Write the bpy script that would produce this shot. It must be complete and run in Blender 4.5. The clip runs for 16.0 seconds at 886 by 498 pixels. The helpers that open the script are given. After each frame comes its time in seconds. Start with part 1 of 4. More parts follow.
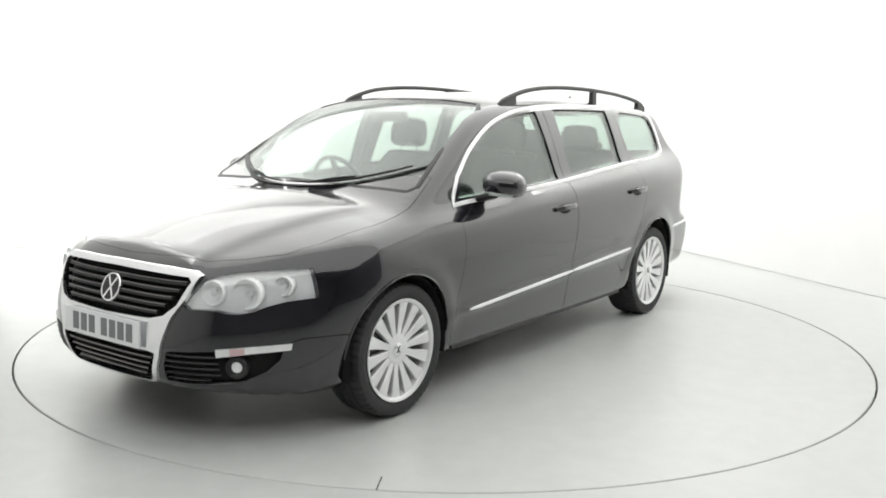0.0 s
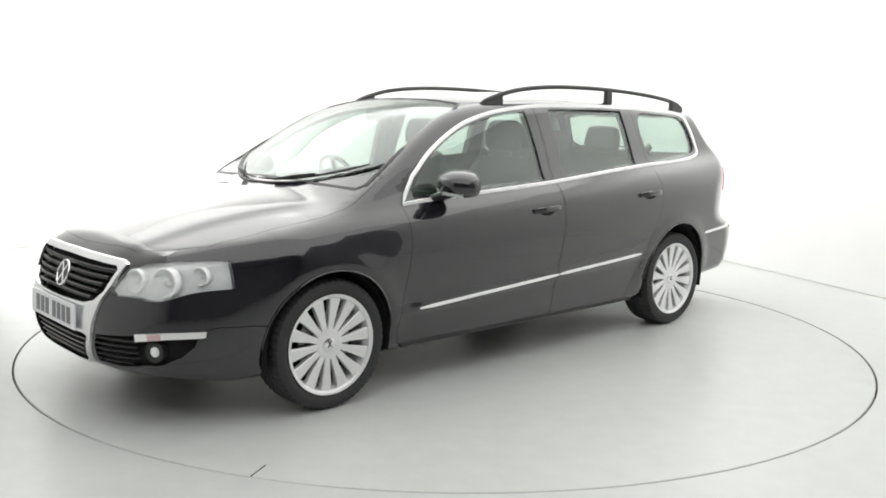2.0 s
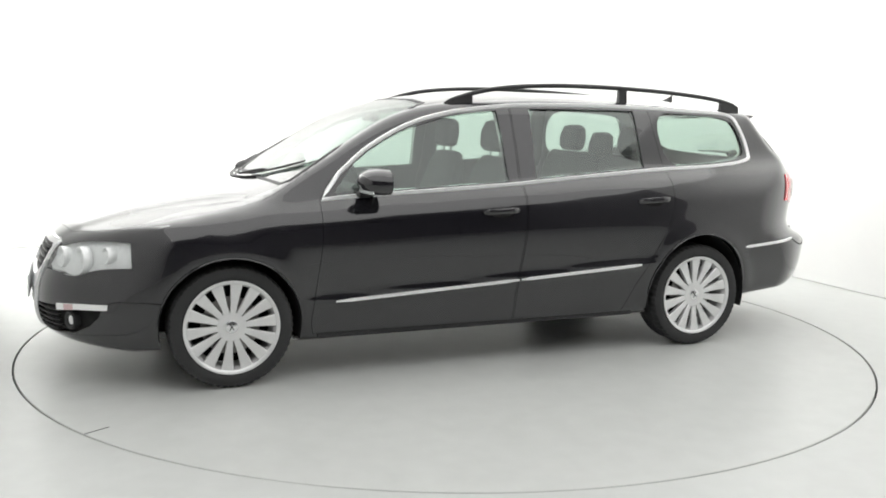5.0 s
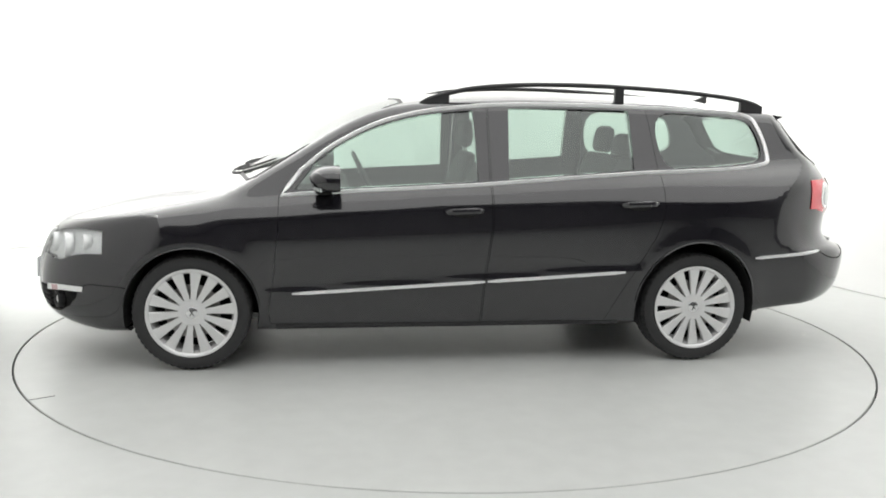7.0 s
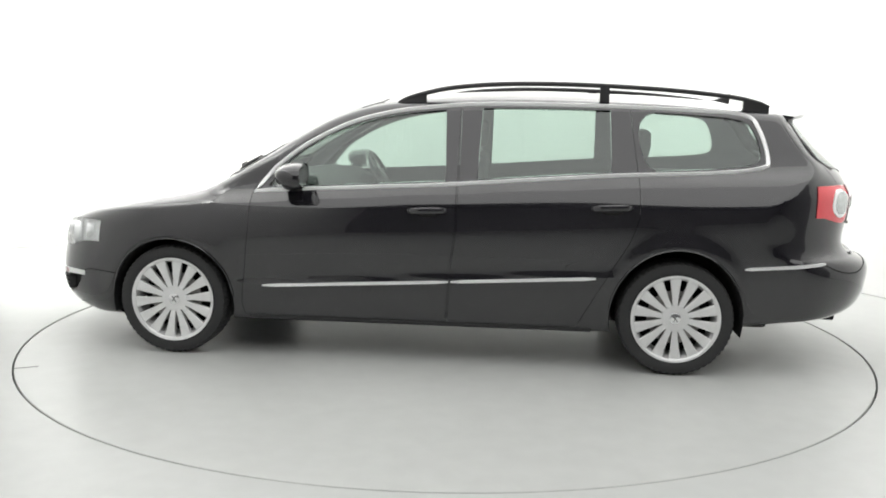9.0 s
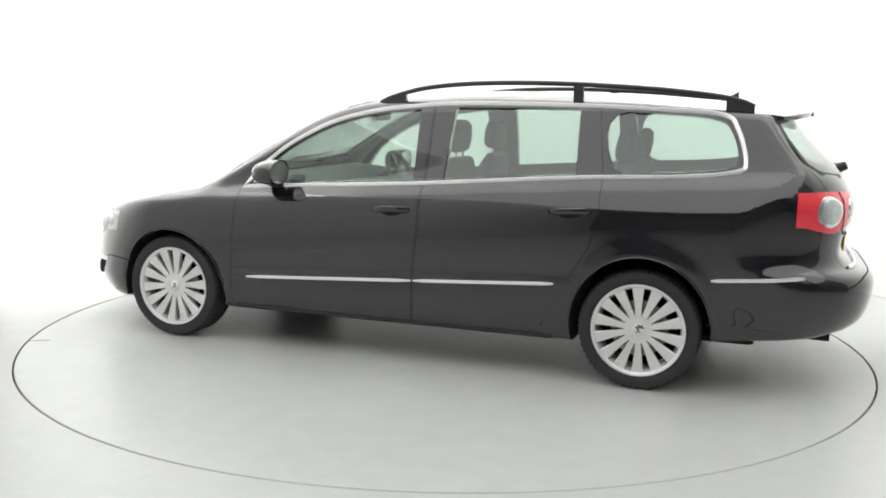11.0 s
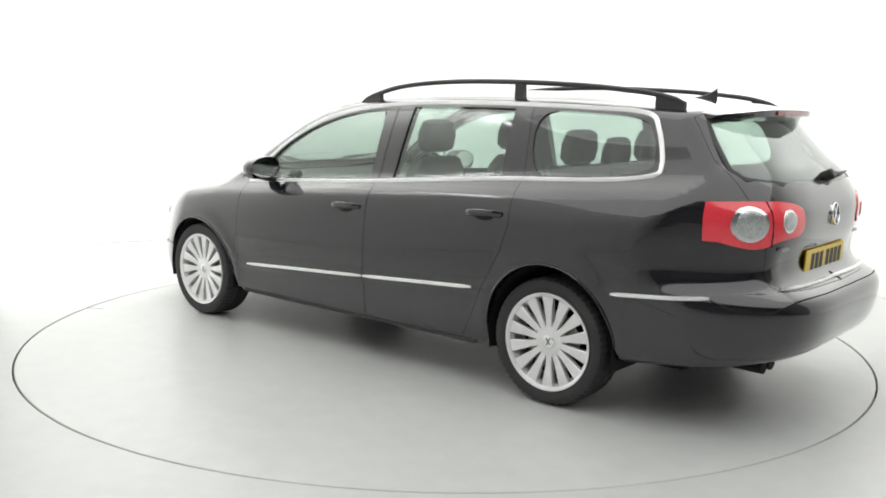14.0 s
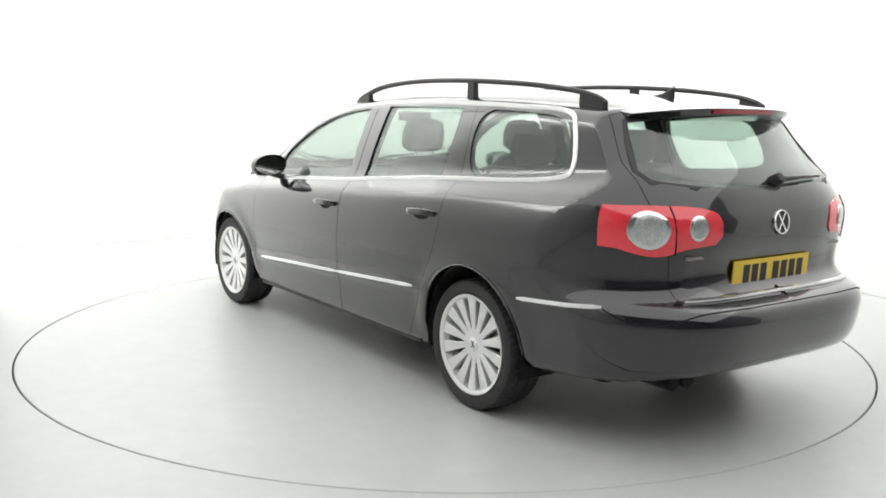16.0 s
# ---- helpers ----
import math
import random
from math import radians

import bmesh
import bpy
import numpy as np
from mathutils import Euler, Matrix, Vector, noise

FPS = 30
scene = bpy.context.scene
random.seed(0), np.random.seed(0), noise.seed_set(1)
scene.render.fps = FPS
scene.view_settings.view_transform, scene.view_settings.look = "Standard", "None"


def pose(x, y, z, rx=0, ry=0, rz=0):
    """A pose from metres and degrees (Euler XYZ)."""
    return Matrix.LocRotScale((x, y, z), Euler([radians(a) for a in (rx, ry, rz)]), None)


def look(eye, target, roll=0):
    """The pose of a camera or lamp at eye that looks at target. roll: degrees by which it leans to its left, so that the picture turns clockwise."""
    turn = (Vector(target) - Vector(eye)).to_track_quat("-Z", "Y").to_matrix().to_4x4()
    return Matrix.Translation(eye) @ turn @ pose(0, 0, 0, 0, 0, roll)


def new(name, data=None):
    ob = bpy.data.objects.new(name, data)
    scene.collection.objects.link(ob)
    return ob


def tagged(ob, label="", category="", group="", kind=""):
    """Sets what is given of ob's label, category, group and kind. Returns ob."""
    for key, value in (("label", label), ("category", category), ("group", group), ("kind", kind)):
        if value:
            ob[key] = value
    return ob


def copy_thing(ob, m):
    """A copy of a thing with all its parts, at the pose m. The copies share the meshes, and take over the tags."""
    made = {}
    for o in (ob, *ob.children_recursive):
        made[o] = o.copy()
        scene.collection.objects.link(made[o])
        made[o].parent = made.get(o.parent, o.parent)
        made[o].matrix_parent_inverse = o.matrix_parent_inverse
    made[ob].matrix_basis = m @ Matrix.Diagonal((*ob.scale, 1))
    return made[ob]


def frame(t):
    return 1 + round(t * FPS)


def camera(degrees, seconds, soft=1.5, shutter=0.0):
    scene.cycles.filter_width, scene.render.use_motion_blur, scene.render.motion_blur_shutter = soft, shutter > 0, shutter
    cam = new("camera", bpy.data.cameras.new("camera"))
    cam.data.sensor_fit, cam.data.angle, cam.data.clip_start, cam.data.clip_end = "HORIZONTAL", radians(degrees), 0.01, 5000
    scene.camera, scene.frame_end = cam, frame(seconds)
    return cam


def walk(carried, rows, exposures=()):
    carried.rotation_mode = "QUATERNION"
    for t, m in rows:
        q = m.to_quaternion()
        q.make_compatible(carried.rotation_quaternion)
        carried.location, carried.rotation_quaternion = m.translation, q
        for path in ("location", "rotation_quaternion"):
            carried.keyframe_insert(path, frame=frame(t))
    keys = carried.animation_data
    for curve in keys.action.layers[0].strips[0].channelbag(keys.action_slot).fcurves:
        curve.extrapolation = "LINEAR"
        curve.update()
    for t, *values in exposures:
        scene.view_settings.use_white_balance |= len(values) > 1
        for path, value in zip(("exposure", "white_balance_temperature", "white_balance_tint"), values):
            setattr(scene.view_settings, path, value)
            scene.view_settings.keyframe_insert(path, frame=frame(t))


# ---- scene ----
# ---- camera: it stands still before a turntable ----
cam = camera(52.27, 16.0, soft=1.8)
EYE = (0.0, -5.5056, 1.3506)
YAW, PITCH, ROLL = radians(-.222), radians(-8.685), 1.057
AIM = (EYE[0] + math.sin(YAW) * math.cos(PITCH), EYE[1] + math.cos(YAW) * math.cos(PITCH), EYE[2] + math.sin(PITCH))
walk(cam, [(0, look(EYE, AIM, ROLL)), (16, look(EYE, AIM, ROLL))])

# ---- light: a lit ceiling over a white corner, a dark hall behind the camera ----
world = bpy.data.worlds.new("world")
scene.world = world
world.use_nodes = True
world.node_tree.nodes["Background"].inputs[0].default_value = (.9, .95, 1, 1)
world.node_tree.nodes["Background"].inputs[1].default_value = 0.02
scene.view_settings.exposure = 0.0


def area(name, x, y, z, sx, sy, watts, target=None, colour=(1, 1, .985)):
    lamp = bpy.data.lights.new(name, "AREA")
    lamp.shape, lamp.size, lamp.size_y, lamp.energy, lamp.color = "RECTANGLE", sx, sy, watts, colour
    ob = new(name, lamp)
    ob.matrix_world = look((x, y, z), target or (x, y + .001, 0))
    return ob


CEILING = 3.7
area("ceiling_light", .9, -1.3, CEILING - .08, 10.8, 9.6, 470)
# unseen fill strips, added to whiten the walls that the doors reflect
area("wall_fill", -2.3, 2.0, CEILING - .10, 4.6, .6, 90, (-3.6, 4.2, 1.5))
area("wall_fill", 2.3, 2.6, CEILING - .10, 4.6, .6, 95, (3.6, 4.6, 1.6))
area("wall_fill", -1.9, .3, CEILING - .10, 4.4, .5, 72, (-3.4, 1.2, 2.1)).data.spread = radians(90)
area("wall_fill", 2.0, .6, CEILING - .10, 4.4, .5, 38, (3.45, 1.2, 2.2)).data.spread = radians(90)


# ---- materials ----
def mat(name, colour, rough=.5, metal=0.0, coat=0.0, grain=0.0, scale=40.0, bump=0.0, ior=1.5, spec=.5):
    """A principled material with two scales of variation in colour and roughness."""
    m = bpy.data.materials.new(name)
    m.use_nodes = True
    nt = m.node_tree
    b = nt.nodes["Principled BSDF"]
    b.inputs["Base Color"].default_value = (*colour, 1)
    b.inputs["Roughness"].default_value = rough
    b.inputs["Metallic"].default_value = metal
    b.inputs["IOR"].default_value = ior
    b.inputs["Specular IOR Level"].default_value = spec
    b.inputs["Coat Weight"].default_value = coat
    b.inputs["Coat Roughness"].default_value = .02
    b.inputs["Coat IOR"].default_value = 1.6
    if grain or bump:
        tc = nt.nodes.new("ShaderNodeTexCoord")
        n1, n2 = nt.nodes.new("ShaderNodeTexNoise"), nt.nodes.new("ShaderNodeTexNoise")
        n1.inputs["Scale"].default_value, n2.inputs["Scale"].default_value = scale, scale * .07
        n1.inputs["Detail"].default_value, n2.inputs["Detail"].default_value = 3, 4
        nt.links.new(tc.outputs["Object"], n1.inputs["Vector"])
        nt.links.new(tc.outputs["Object"], n2.inputs["Vector"])
        add = nt.nodes.new("ShaderNodeMath")
        add.operation = "ADD"
        nt.links.new(n1.outputs["Fac"], add.inputs[0])
        nt.links.new(n2.outputs["Fac"], add.inputs[1])
        if grain:
            ramp = nt.nodes.new("ShaderNodeMapRange")
            ramp.inputs["From Min"].default_value, ramp.inputs["From Max"].default_value = .7, 1.3
            ramp.inputs["To Min"].default_value, ramp.inputs["To Max"].default_value = 1 - grain, 1 + grain
            nt.links.new(add.outputs[0], ramp.inputs["Value"])
            mul = nt.nodes.new("ShaderNodeVectorMath")
            mul.operation = "SCALE"
            mul.inputs[0].default_value = colour
            nt.links.new(ramp.outputs[0], mul.inputs["Scale"])
            nt.links.new(mul.outputs[0], b.inputs["Base Color"])
            r2 = nt.nodes.new("ShaderNodeMapRange")
            r2.inputs["From Min"].default_value, r2.inputs["From Max"].default_value = .7, 1.3
            r2.inputs["To Min"].default_value, r2.inputs["To Max"].default_value = rough * (1 - grain), min(rough * (1 + grain), 1)
            nt.links.new(add.outputs[0], r2.inputs["Value"])
            nt.links.new(r2.outputs[0], b.inputs["Roughness"])
        if bump:
            bp = nt.nodes.new("ShaderNodeBump")
            bp.inputs["Strength"].default_value, bp.inputs["Distance"].default_value = .6, bump
            nt.links.new(n1.outputs["Fac"], bp.inputs["Height"])
            nt.links.new(bp.outputs[0], b.inputs["Normal"])
    return m


def glass(name, colour, rough=0.0, ior=1.45):
    m = bpy.data.materials.new(name)
    m.use_nodes = True
    b = m.node_tree.nodes["Principled BSDF"]
    b.inputs["Base Color"].default_value = (*colour, 1)
    b.inputs["Roughness"].default_value = rough
    b.inputs["Transmission Weight"].default_value = 1
    b.inputs["IOR"].default_value = ior
    return m


def pane_glass(name, tint):
    """Thin glass: it lets light straight through and shows a clear reflection that grows at a slant."""
    m = bpy.data.materials.new(name)
    m.use_nodes = True
    nt = m.node_tree
    nt.nodes.remove(nt.nodes["Principled BSDF"])
    out = nt.nodes["Material Output"]
    tr, gl, mix, lw, pw, mr = (nt.nodes.new(k) for k in ("ShaderNodeBsdfTransparent", "ShaderNodeBsdfGlossy", "ShaderNodeMixShader", "ShaderNodeLayerWeight", "ShaderNodeMath", "ShaderNodeMapRange"))
    tr.inputs["Color"].default_value = (*tint, 1)
    gl.inputs["Roughness"].default_value = .015
    lw.inputs["Blend"].default_value = .5
    pw.operation = "POWER"
    pw.inputs[1].default_value = 4.5
    mr.inputs["To Min"].default_value, mr.inputs["To Max"].default_value = .085, 1
    nt.links.new(lw.outputs["Facing"], pw.inputs[0])
    nt.links.new(pw.outputs[0], mr.inputs["Value"])
    nt.links.new(mr.outputs[0], mix.inputs[0])
    nt.links.new(tr.outputs[0], mix.inputs[1])
    nt.links.new(gl.outputs[0], mix.inputs[2])
    nt.links.new(mix.outputs[0], out.inputs["Surface"])
    return m


PAINT = mat("black_paint", (.0085, .0078, .0108), .16, 0.0, 1.0, .06, 90, spec=.36)
TRIM = mat("cabin_trim", (.035, .036, .037), .75, grain=.12, scale=120, bump=.0006)
LINING = mat("roof_lining", (.30, .30, .29), .9, grain=.08, scale=200, bump=.0004)
CHROME = mat("chrome", (.90, .90, .91), .18, 1.0, grain=.03, scale=60)
BRIGHT = mat("satin_bright_trim", (.93, .93, .93), .34, .55, grain=.03, scale=60)
SILVER = mat("silver_paint", (.80, .80, .80), .32, .35, .5, grain=.04, scale=150)
RUBBER = mat("tyre_rubber", (.030, .030, .031), .72, grain=.15, scale=60, bump=.0008)
PLASTIC = mat("black_plastic", (.018, .018, .019), .45, grain=.12, scale=150, bump=.0003)
DARK = mat("dark_recess", (.006, .006, .006), .9, grain=.1, scale=30)
STEEL = mat("brake_steel", (.30, .29, .28), .38, .9, grain=.15, scale=50)
CLOTH = mat("seat_cloth", (.055, .056, .058), .95, grain=.18, scale=220, bump=.001)
RED = mat("red_lens", (.84, .045, .065), .2, coat=1.0, grain=.05, scale=90)
DIMRED = mat("dark_red_lens", (.25, .012, .02), .2, coat=.6, grain=.05, scale=90)
WHITELENS = mat("clear_lens", (.60, .64, .63), .18, .55, 1.0, grain=.32, scale=110, bump=.002)
LAMPINSIDE = mat("lamp_reflector", (.93, .94, .94), .38, .0, 0, grain=.08, scale=45)
AMBER = mat("pink_lens", (.66, .47, .48), .2, coat=1.0, grain=.05)
YELLOW = mat("yellow_plate", (.83, .58, .05), .35, grain=.04, scale=90)
WHITE = mat("white_plate", (.82, .83, .84), .35, grain=.03, scale=90)
# front plate's dark ink, with the glare that washes it out in its colour
WASHED_INK = mat("washed_out_ink", (.20, .20, .21), .5, grain=.05)
INK = mat("plate_ink", (.015, .015, .016), .5, grain=.05)
GLASS = pane_glass("tinted_glass", (.82, .885, .85))
CLEAR = pane_glass("clear_cover", (.975, .98, .98))
FLOOR = mat("painted_floor", (.50, .512, .498), .36, grain=.045, scale=9, spec=.5)
DISC = mat("turntable_paint", (.50, .511, .496), .34, grain=.05, scale=8, spec=.5)
WALL = mat("white_wall", (.84, .84, .83), .75, grain=.015, scale=3, bump=.0006)
HALL = mat("hall_wall", (.22, .22, .225), .8, grain=.08, scale=4, bump=.001)
SEAM = mat("seam_gap", (.03, .03, .032), .8, grain=.1)


# ---- mesh helpers ----
def link(name, me, material, parent=None, label="", smooth=True, angle=32):
    for m in (material if isinstance(material, (list, tuple)) else [material]):
        me.materials.append(m)
    if smooth:
        me.polygons.foreach_set("use_smooth", [True] * len(me.polygons))
        me.set_sharp_from_angle(angle=radians(angle))
    ob = new(name, me)
    if parent:
        ob.parent = parent
    return tagged(ob, label)


def part(name, bm, material, parent, label="", smooth=True, angle=32):
    """Link a bmesh as one mesh object under a thing or a part."""
    me = bpy.data.meshes.new(name)
    bmesh.ops.recalc_face_normals(bm, faces=bm.faces)
    bm.to_mesh(me)
    bm.free()
    return link(name, me, material, parent, label, smooth, angle)


def raw(verts, faces, name="mesh"):
    me = bpy.data.meshes.new(name)
    me.from_pydata([tuple(v) for v in verts], [], faces)
    me.update()
    return me


def box(bm, x0, x1, y0, y1, z0, z1, bevel=0.0, m=None):
    vs = [bm.verts.new(Vector((x, y, z))) for x in (x0, x1) for y in (y0, y1) for z in (z0, z1)]
    fs = [bm.faces.new([vs[i] for i in q]) for q in ((0, 1, 3, 2), (4, 6, 7, 5), (0, 4, 5, 1), (2, 3, 7, 6), (0, 2, 6, 4), (1, 5, 7, 3))]
    bmesh.ops.recalc_face_normals(bm, faces=fs)
    if bevel:
        got = bmesh.ops.bevel(bm, geom=list({e for f in fs for e in f.edges}), offset=bevel, segments=2, affect="EDGES", profile=.6)
        vs = list({v for f in got["faces"] for v in f.verts} | {v for v in vs if v.is_valid})
    if m:
        bmesh.ops.transform(bm, matrix=m, verts=[v for v in vs if v.is_valid])
    return vs


def sweep(bm, path, shape, up=(0, 0, 1), closed=False, scales=None):
    """Carry a closed 2D shape (side, up) along a path."""
    path = [Vector(p) for p in path]
    n, rings = len(path), []
    for i, p in enumerate(path):
        a = path[(i - 1) % n] if closed or i else p
        b = path[(i + 1) % n] if closed or i < n - 1 else p
        t = (b - a).normalized()
        u = Vector(up[i] if isinstance(up, list) else up)
        s = t.cross(u).normalized()
        u = s.cross(t).normalized()
        k = scales[i] if scales else 1
        rings.append([bm.verts.new(p + s * (q[0] * k) + u * (q[1] * k)) for q in shape])
    m = len(shape)
    for i in range(n if closed else n - 1):
        r, q = rings[i], rings[(i + 1) % n]
        for j in range(m):
            bm.faces.new((r[j], r[(j + 1) % m], q[(j + 1) % m], q[j]))
    if not closed:
        bm.faces.new(rings[0])
        bm.faces.new(rings[-1][::-1])
    return rings


def oval(a, b, n=10, power=2.0):
    out = []
    for i in range(n):
        c, s = math.cos(2 * math.pi * i / n), math.sin(2 * math.pi * i / n)
        out.append((a * math.copysign(abs(c) ** (2 / power), c), b * math.copysign(abs(s) ** (2 / power), s)))
    return out


def lathe(bm, profile, n=48, axis="y"):
    """Turn a profile of (along, radius) about the y axis (or z)."""
    rings = []
    for a, r in profile:
        ring = []
        for i in range(n):
            c, s = math.cos(2 * math.pi * i / n) * r, math.sin(2 * math.pi * i / n) * r
            ring.append(bm.verts.new((c, a, s) if axis == "y" else (c, s, a)))
        rings.append(ring)
    for p, q in zip(rings, rings[1:]):
        for i in range(n):
            bm.faces.new((p[i], p[(i + 1) % n], q[(i + 1) % n], q[i]))
    return rings


def rounded(poly, times=2):
    """A closed outline with its corners cut round."""
    for _ in range(times):
        out = []
        for (ax, ay), (bx, by) in zip(poly, poly[1:] + poly[:1]):
            out += [(ax * .75 + bx * .25, ay * .75 + by * .25), (ax * .25 + bx * .75, ay * .25 + by * .75)]
        poly = out
    return poly


def curve_through(points, n=8, closed=False):
    """A smooth line through the points."""
    pts = [np.array(p, float) for p in points]
    out, k = [], len(pts)
    for i in range(k if closed else k - 1):
        p1, p2 = pts[i], pts[(i + 1) % k]
        p0 = pts[(i - 1) % k] if closed or i else 2 * p1 - p2
        p3 = pts[(i + 2) % k] if closed or i < k - 2 else 2 * p2 - p1
        for j in range(n):
            t = j / n
            out.append(tuple(.5 * (2 * p1 + (p2 - p0) * t + (2 * p0 - 5 * p1 + 4 * p2 - p3) * t * t + (3 * p1 - p0 - 3 * p2 + p3) * t ** 3)))
    if not closed:
        out.append(tuple(pts[-1]))
    return out


def mirrored(points):
    """An outline given for y above zero from top to bottom, with its other half."""
    return points + [(-y, z) for y, z in reversed(points) if abs(y) > 1e-6]



# ---- the body's form: a smooth solid given by its outlines, in the car's space (x ahead, y to its left, z up) ----
def table(knots, lo, hi, blur):
    """A smooth function through about the given (place, value) knots."""
    xs = np.linspace(lo, hi, 1201)
    k = np.array(knots, float)
    order = np.argsort(k[:, 0])
    kx, ky = k[order, 0], k[order, 1]
    h = np.diff(kx)
    g = np.diff(ky) / h
    m = np.concatenate([[g[0]], np.where(g[:-1] * g[1:] > 0, 2 * g[:-1] * g[1:] / np.where(g[:-1] + g[1:] == 0, 1, g[:-1] + g[1:]), 0), [g[-1]]])
    i = np.clip(np.searchsorted(kx, xs) - 1, 0, len(h) - 1)
    t = np.clip((xs - kx[i]) / h[i], 0, 1)
    ys = (2 * t ** 3 - 3 * t ** 2 + 1) * ky[i] + (t ** 3 - 2 * t ** 2 + t) * h[i] * m[i] + (3 * t ** 2 - 2 * t ** 3) * ky[i + 1] + (t ** 3 - t ** 2) * h[i] * m[i + 1]
    step = xs[1] - xs[0]
    m = int(3 * blur / step) + 1
    w = np.exp(-0.5 * (np.arange(-m, m + 1) * step / blur) ** 2)
    ys = np.convolve(np.pad(ys, m, mode="reflect", reflect_type="odd"), w / w.sum(), mode="valid")
    return lambda q: np.interp(q, xs, ys)


TOP = table([(2.6, .50), (2.25, .67), (2.12, .745), (1.95, .808), (1.75, .872), (1.5, .927), (1.3, .955), (1.22, .966), (1.16, .988), (1.05, 1.046), (.858, 1.152), (.66, 1.268), (.484, 1.357),
             (.3, 1.415), (.12, 1.443), (-.1, 1.460), (-.5, 1.475), (-1.1, 1.468), (-1.6, 1.440), (-2.0, 1.405), (-2.6, 1.34)], -2.8, 2.8, .045)
CROWN = table([(2.6, .05), (1.9, .055), (1.3, .05), (1.0, .045), (.6, .04), (.2, .045), (-.2, .055), (-2.2, .055)], -2.8, 2.8, .06)
LOW = table([(2.6, .23), (2.2, .215), (1.7, .185), (.9, .190), (-1.0, .200), (-1.65, .26), (-2.1, .30), (-2.45, .345), (-2.8, .36)], -2.8, 2.8, .04)
PLAN = table([(2.6, .92), (2.0, .945), (1.4, .985), (.6, 1), (-.9, 1.005), (-1.4, .995), (-1.7, .98), (-2.0, .955), (-2.2, .935), (-2.6, .91)], -2.8, 2.8, .09)
PLANUP = table([(2.6, .9), (1.4, .97), (.9, .99), (.2, 1), (-.9, .985), (-1.4, .94), (-1.8, .885), (-2.1, .86), (-2.5, .83)], -2.8, 2.8, .09)
SIDE = table([(.0, .70), (.18, .80), (.22, .838), (.30, .854), (.38, .863), (.45, .874), (.52, .886), (.60, .898), (.68, .903), (.75, .900), (.82, .889), (.865, .874), (.90, .842),
              (.935, .806), (.97, .786), (1.1, .738), (1.25, .675), (1.36, .620), (1.43, .572), (1.6, .44)], -.1, 1.8, .012)
NOSE = table([(.0, 2.10), (.2, 2.17), (.27, 2.225), (.36, 2.248), (.46, 2.244), (.56, 2.222), (.66, 2.185), (.74, 2.13), (.85, 2.0), (1.2, 1.5)], -.1, 1.8, .02)
TAIL = table([(.0, -2.22), (.25, -2.33), (.34, -2.39), (.44, -2.435), (.55, -2.45), (.60, -2.43), (.645, -2.335), (.70, -2.305), (.85, -2.32), (.93, -2.325), (1.0, -2.305), (1.08, -2.265),
              (1.2, -2.145), (1.33, -2.03), (1.42, -1.965), (1.7, -1.75)], -.1, 1.8, .012)
HUBS = ((1.3545, .302), (-1.3545, .302))


def smax(a, b, k):
    h = np.maximum(k - np.abs(a - b), 0) / k
    return np.maximum(a, b) + h * h * k * .25


def belt(x):
    return .911 + (.9 - x) * .064


def solid(x, y, z):
    """Below zero inside the body."""
    y = np.abs(y)
    up = np.clip((z - .45) / .45, 0, 1)
    up = up * up * (3 - 2 * up)
    u = z - (belt(x) - .935) * up
    up = np.clip((u - .72) / .26, 0, 1)
    up = up * up * (3 - 2 * up)
    w = SIDE(u) * (PLAN(x) * (1 - up) + PLANUP(x) * up)
    for hx, hz in HUBS:
        r = np.hypot(x - hx, z - hz)
        w = w + .010 * np.exp(-((r - .37) / .055) ** 2) * np.clip((z - .25) * 8, 0, 1)
    # a fold that swells out under the doors' bright strips, hollow above it
    line = .400 + (.845 - x) * .060
    along = 1 / (1 + np.exp((x - .98) / .05)) / (1 + np.exp((-1.02 - x) / .05))
    w = w + .016 * along * np.exp(-((z - line) / .029) ** 2)
    f = y - w
    # the bonnet's middle stands proud between two creases that spread towards the windscreen
    crease = .40 + .23 * np.clip((2.1 - x) / 1.0, -.2, 1.1)
    ahead = np.clip((x - 1.18) / .22, 0, 1)
    lift = .011 * ahead * ahead * (3 - 2 * ahead) / (1 + np.exp((y - crease) / .016))
    f = smax(f, z - TOP(x) - lift + .006 * ahead + CROWN(x) * (y / .6) ** 2, .06)
    f = smax(f, x - NOSE(z) + .325 * (y / .745) ** 3.5, .06)
    dip = .024 / (1 + np.exp((y - .50) / .025)) / (1 + np.exp((.675 - z) / .018)) / (1 + np.exp((z - .800) / .024))
    high = np.clip((z - .95) / .2, 0, 1)
    f = smax(f, TAIL(z) + dip - x + (.30 + .03 * high) * (y / .79) ** (4.8 - 1.5 * high), .038)
    return smax(f, LOW(x) - z, .05)


def slope(p):
    """The outward normals of the form at points p."""
    e = .004
    g = np.stack([solid(p[:, 0] + e * (k == 0), p[:, 1] + e * (k == 1), p[:, 2] + e * (k == 2)) -
                  solid(p[:, 0] - e * (k == 0), p[:, 1] - e * (k == 1), p[:, 2] - e * (k == 2)) for k in range(3)], -1)
    return g / np.maximum(np.linalg.norm(g, axis=1, keepdims=True), 1e-9)


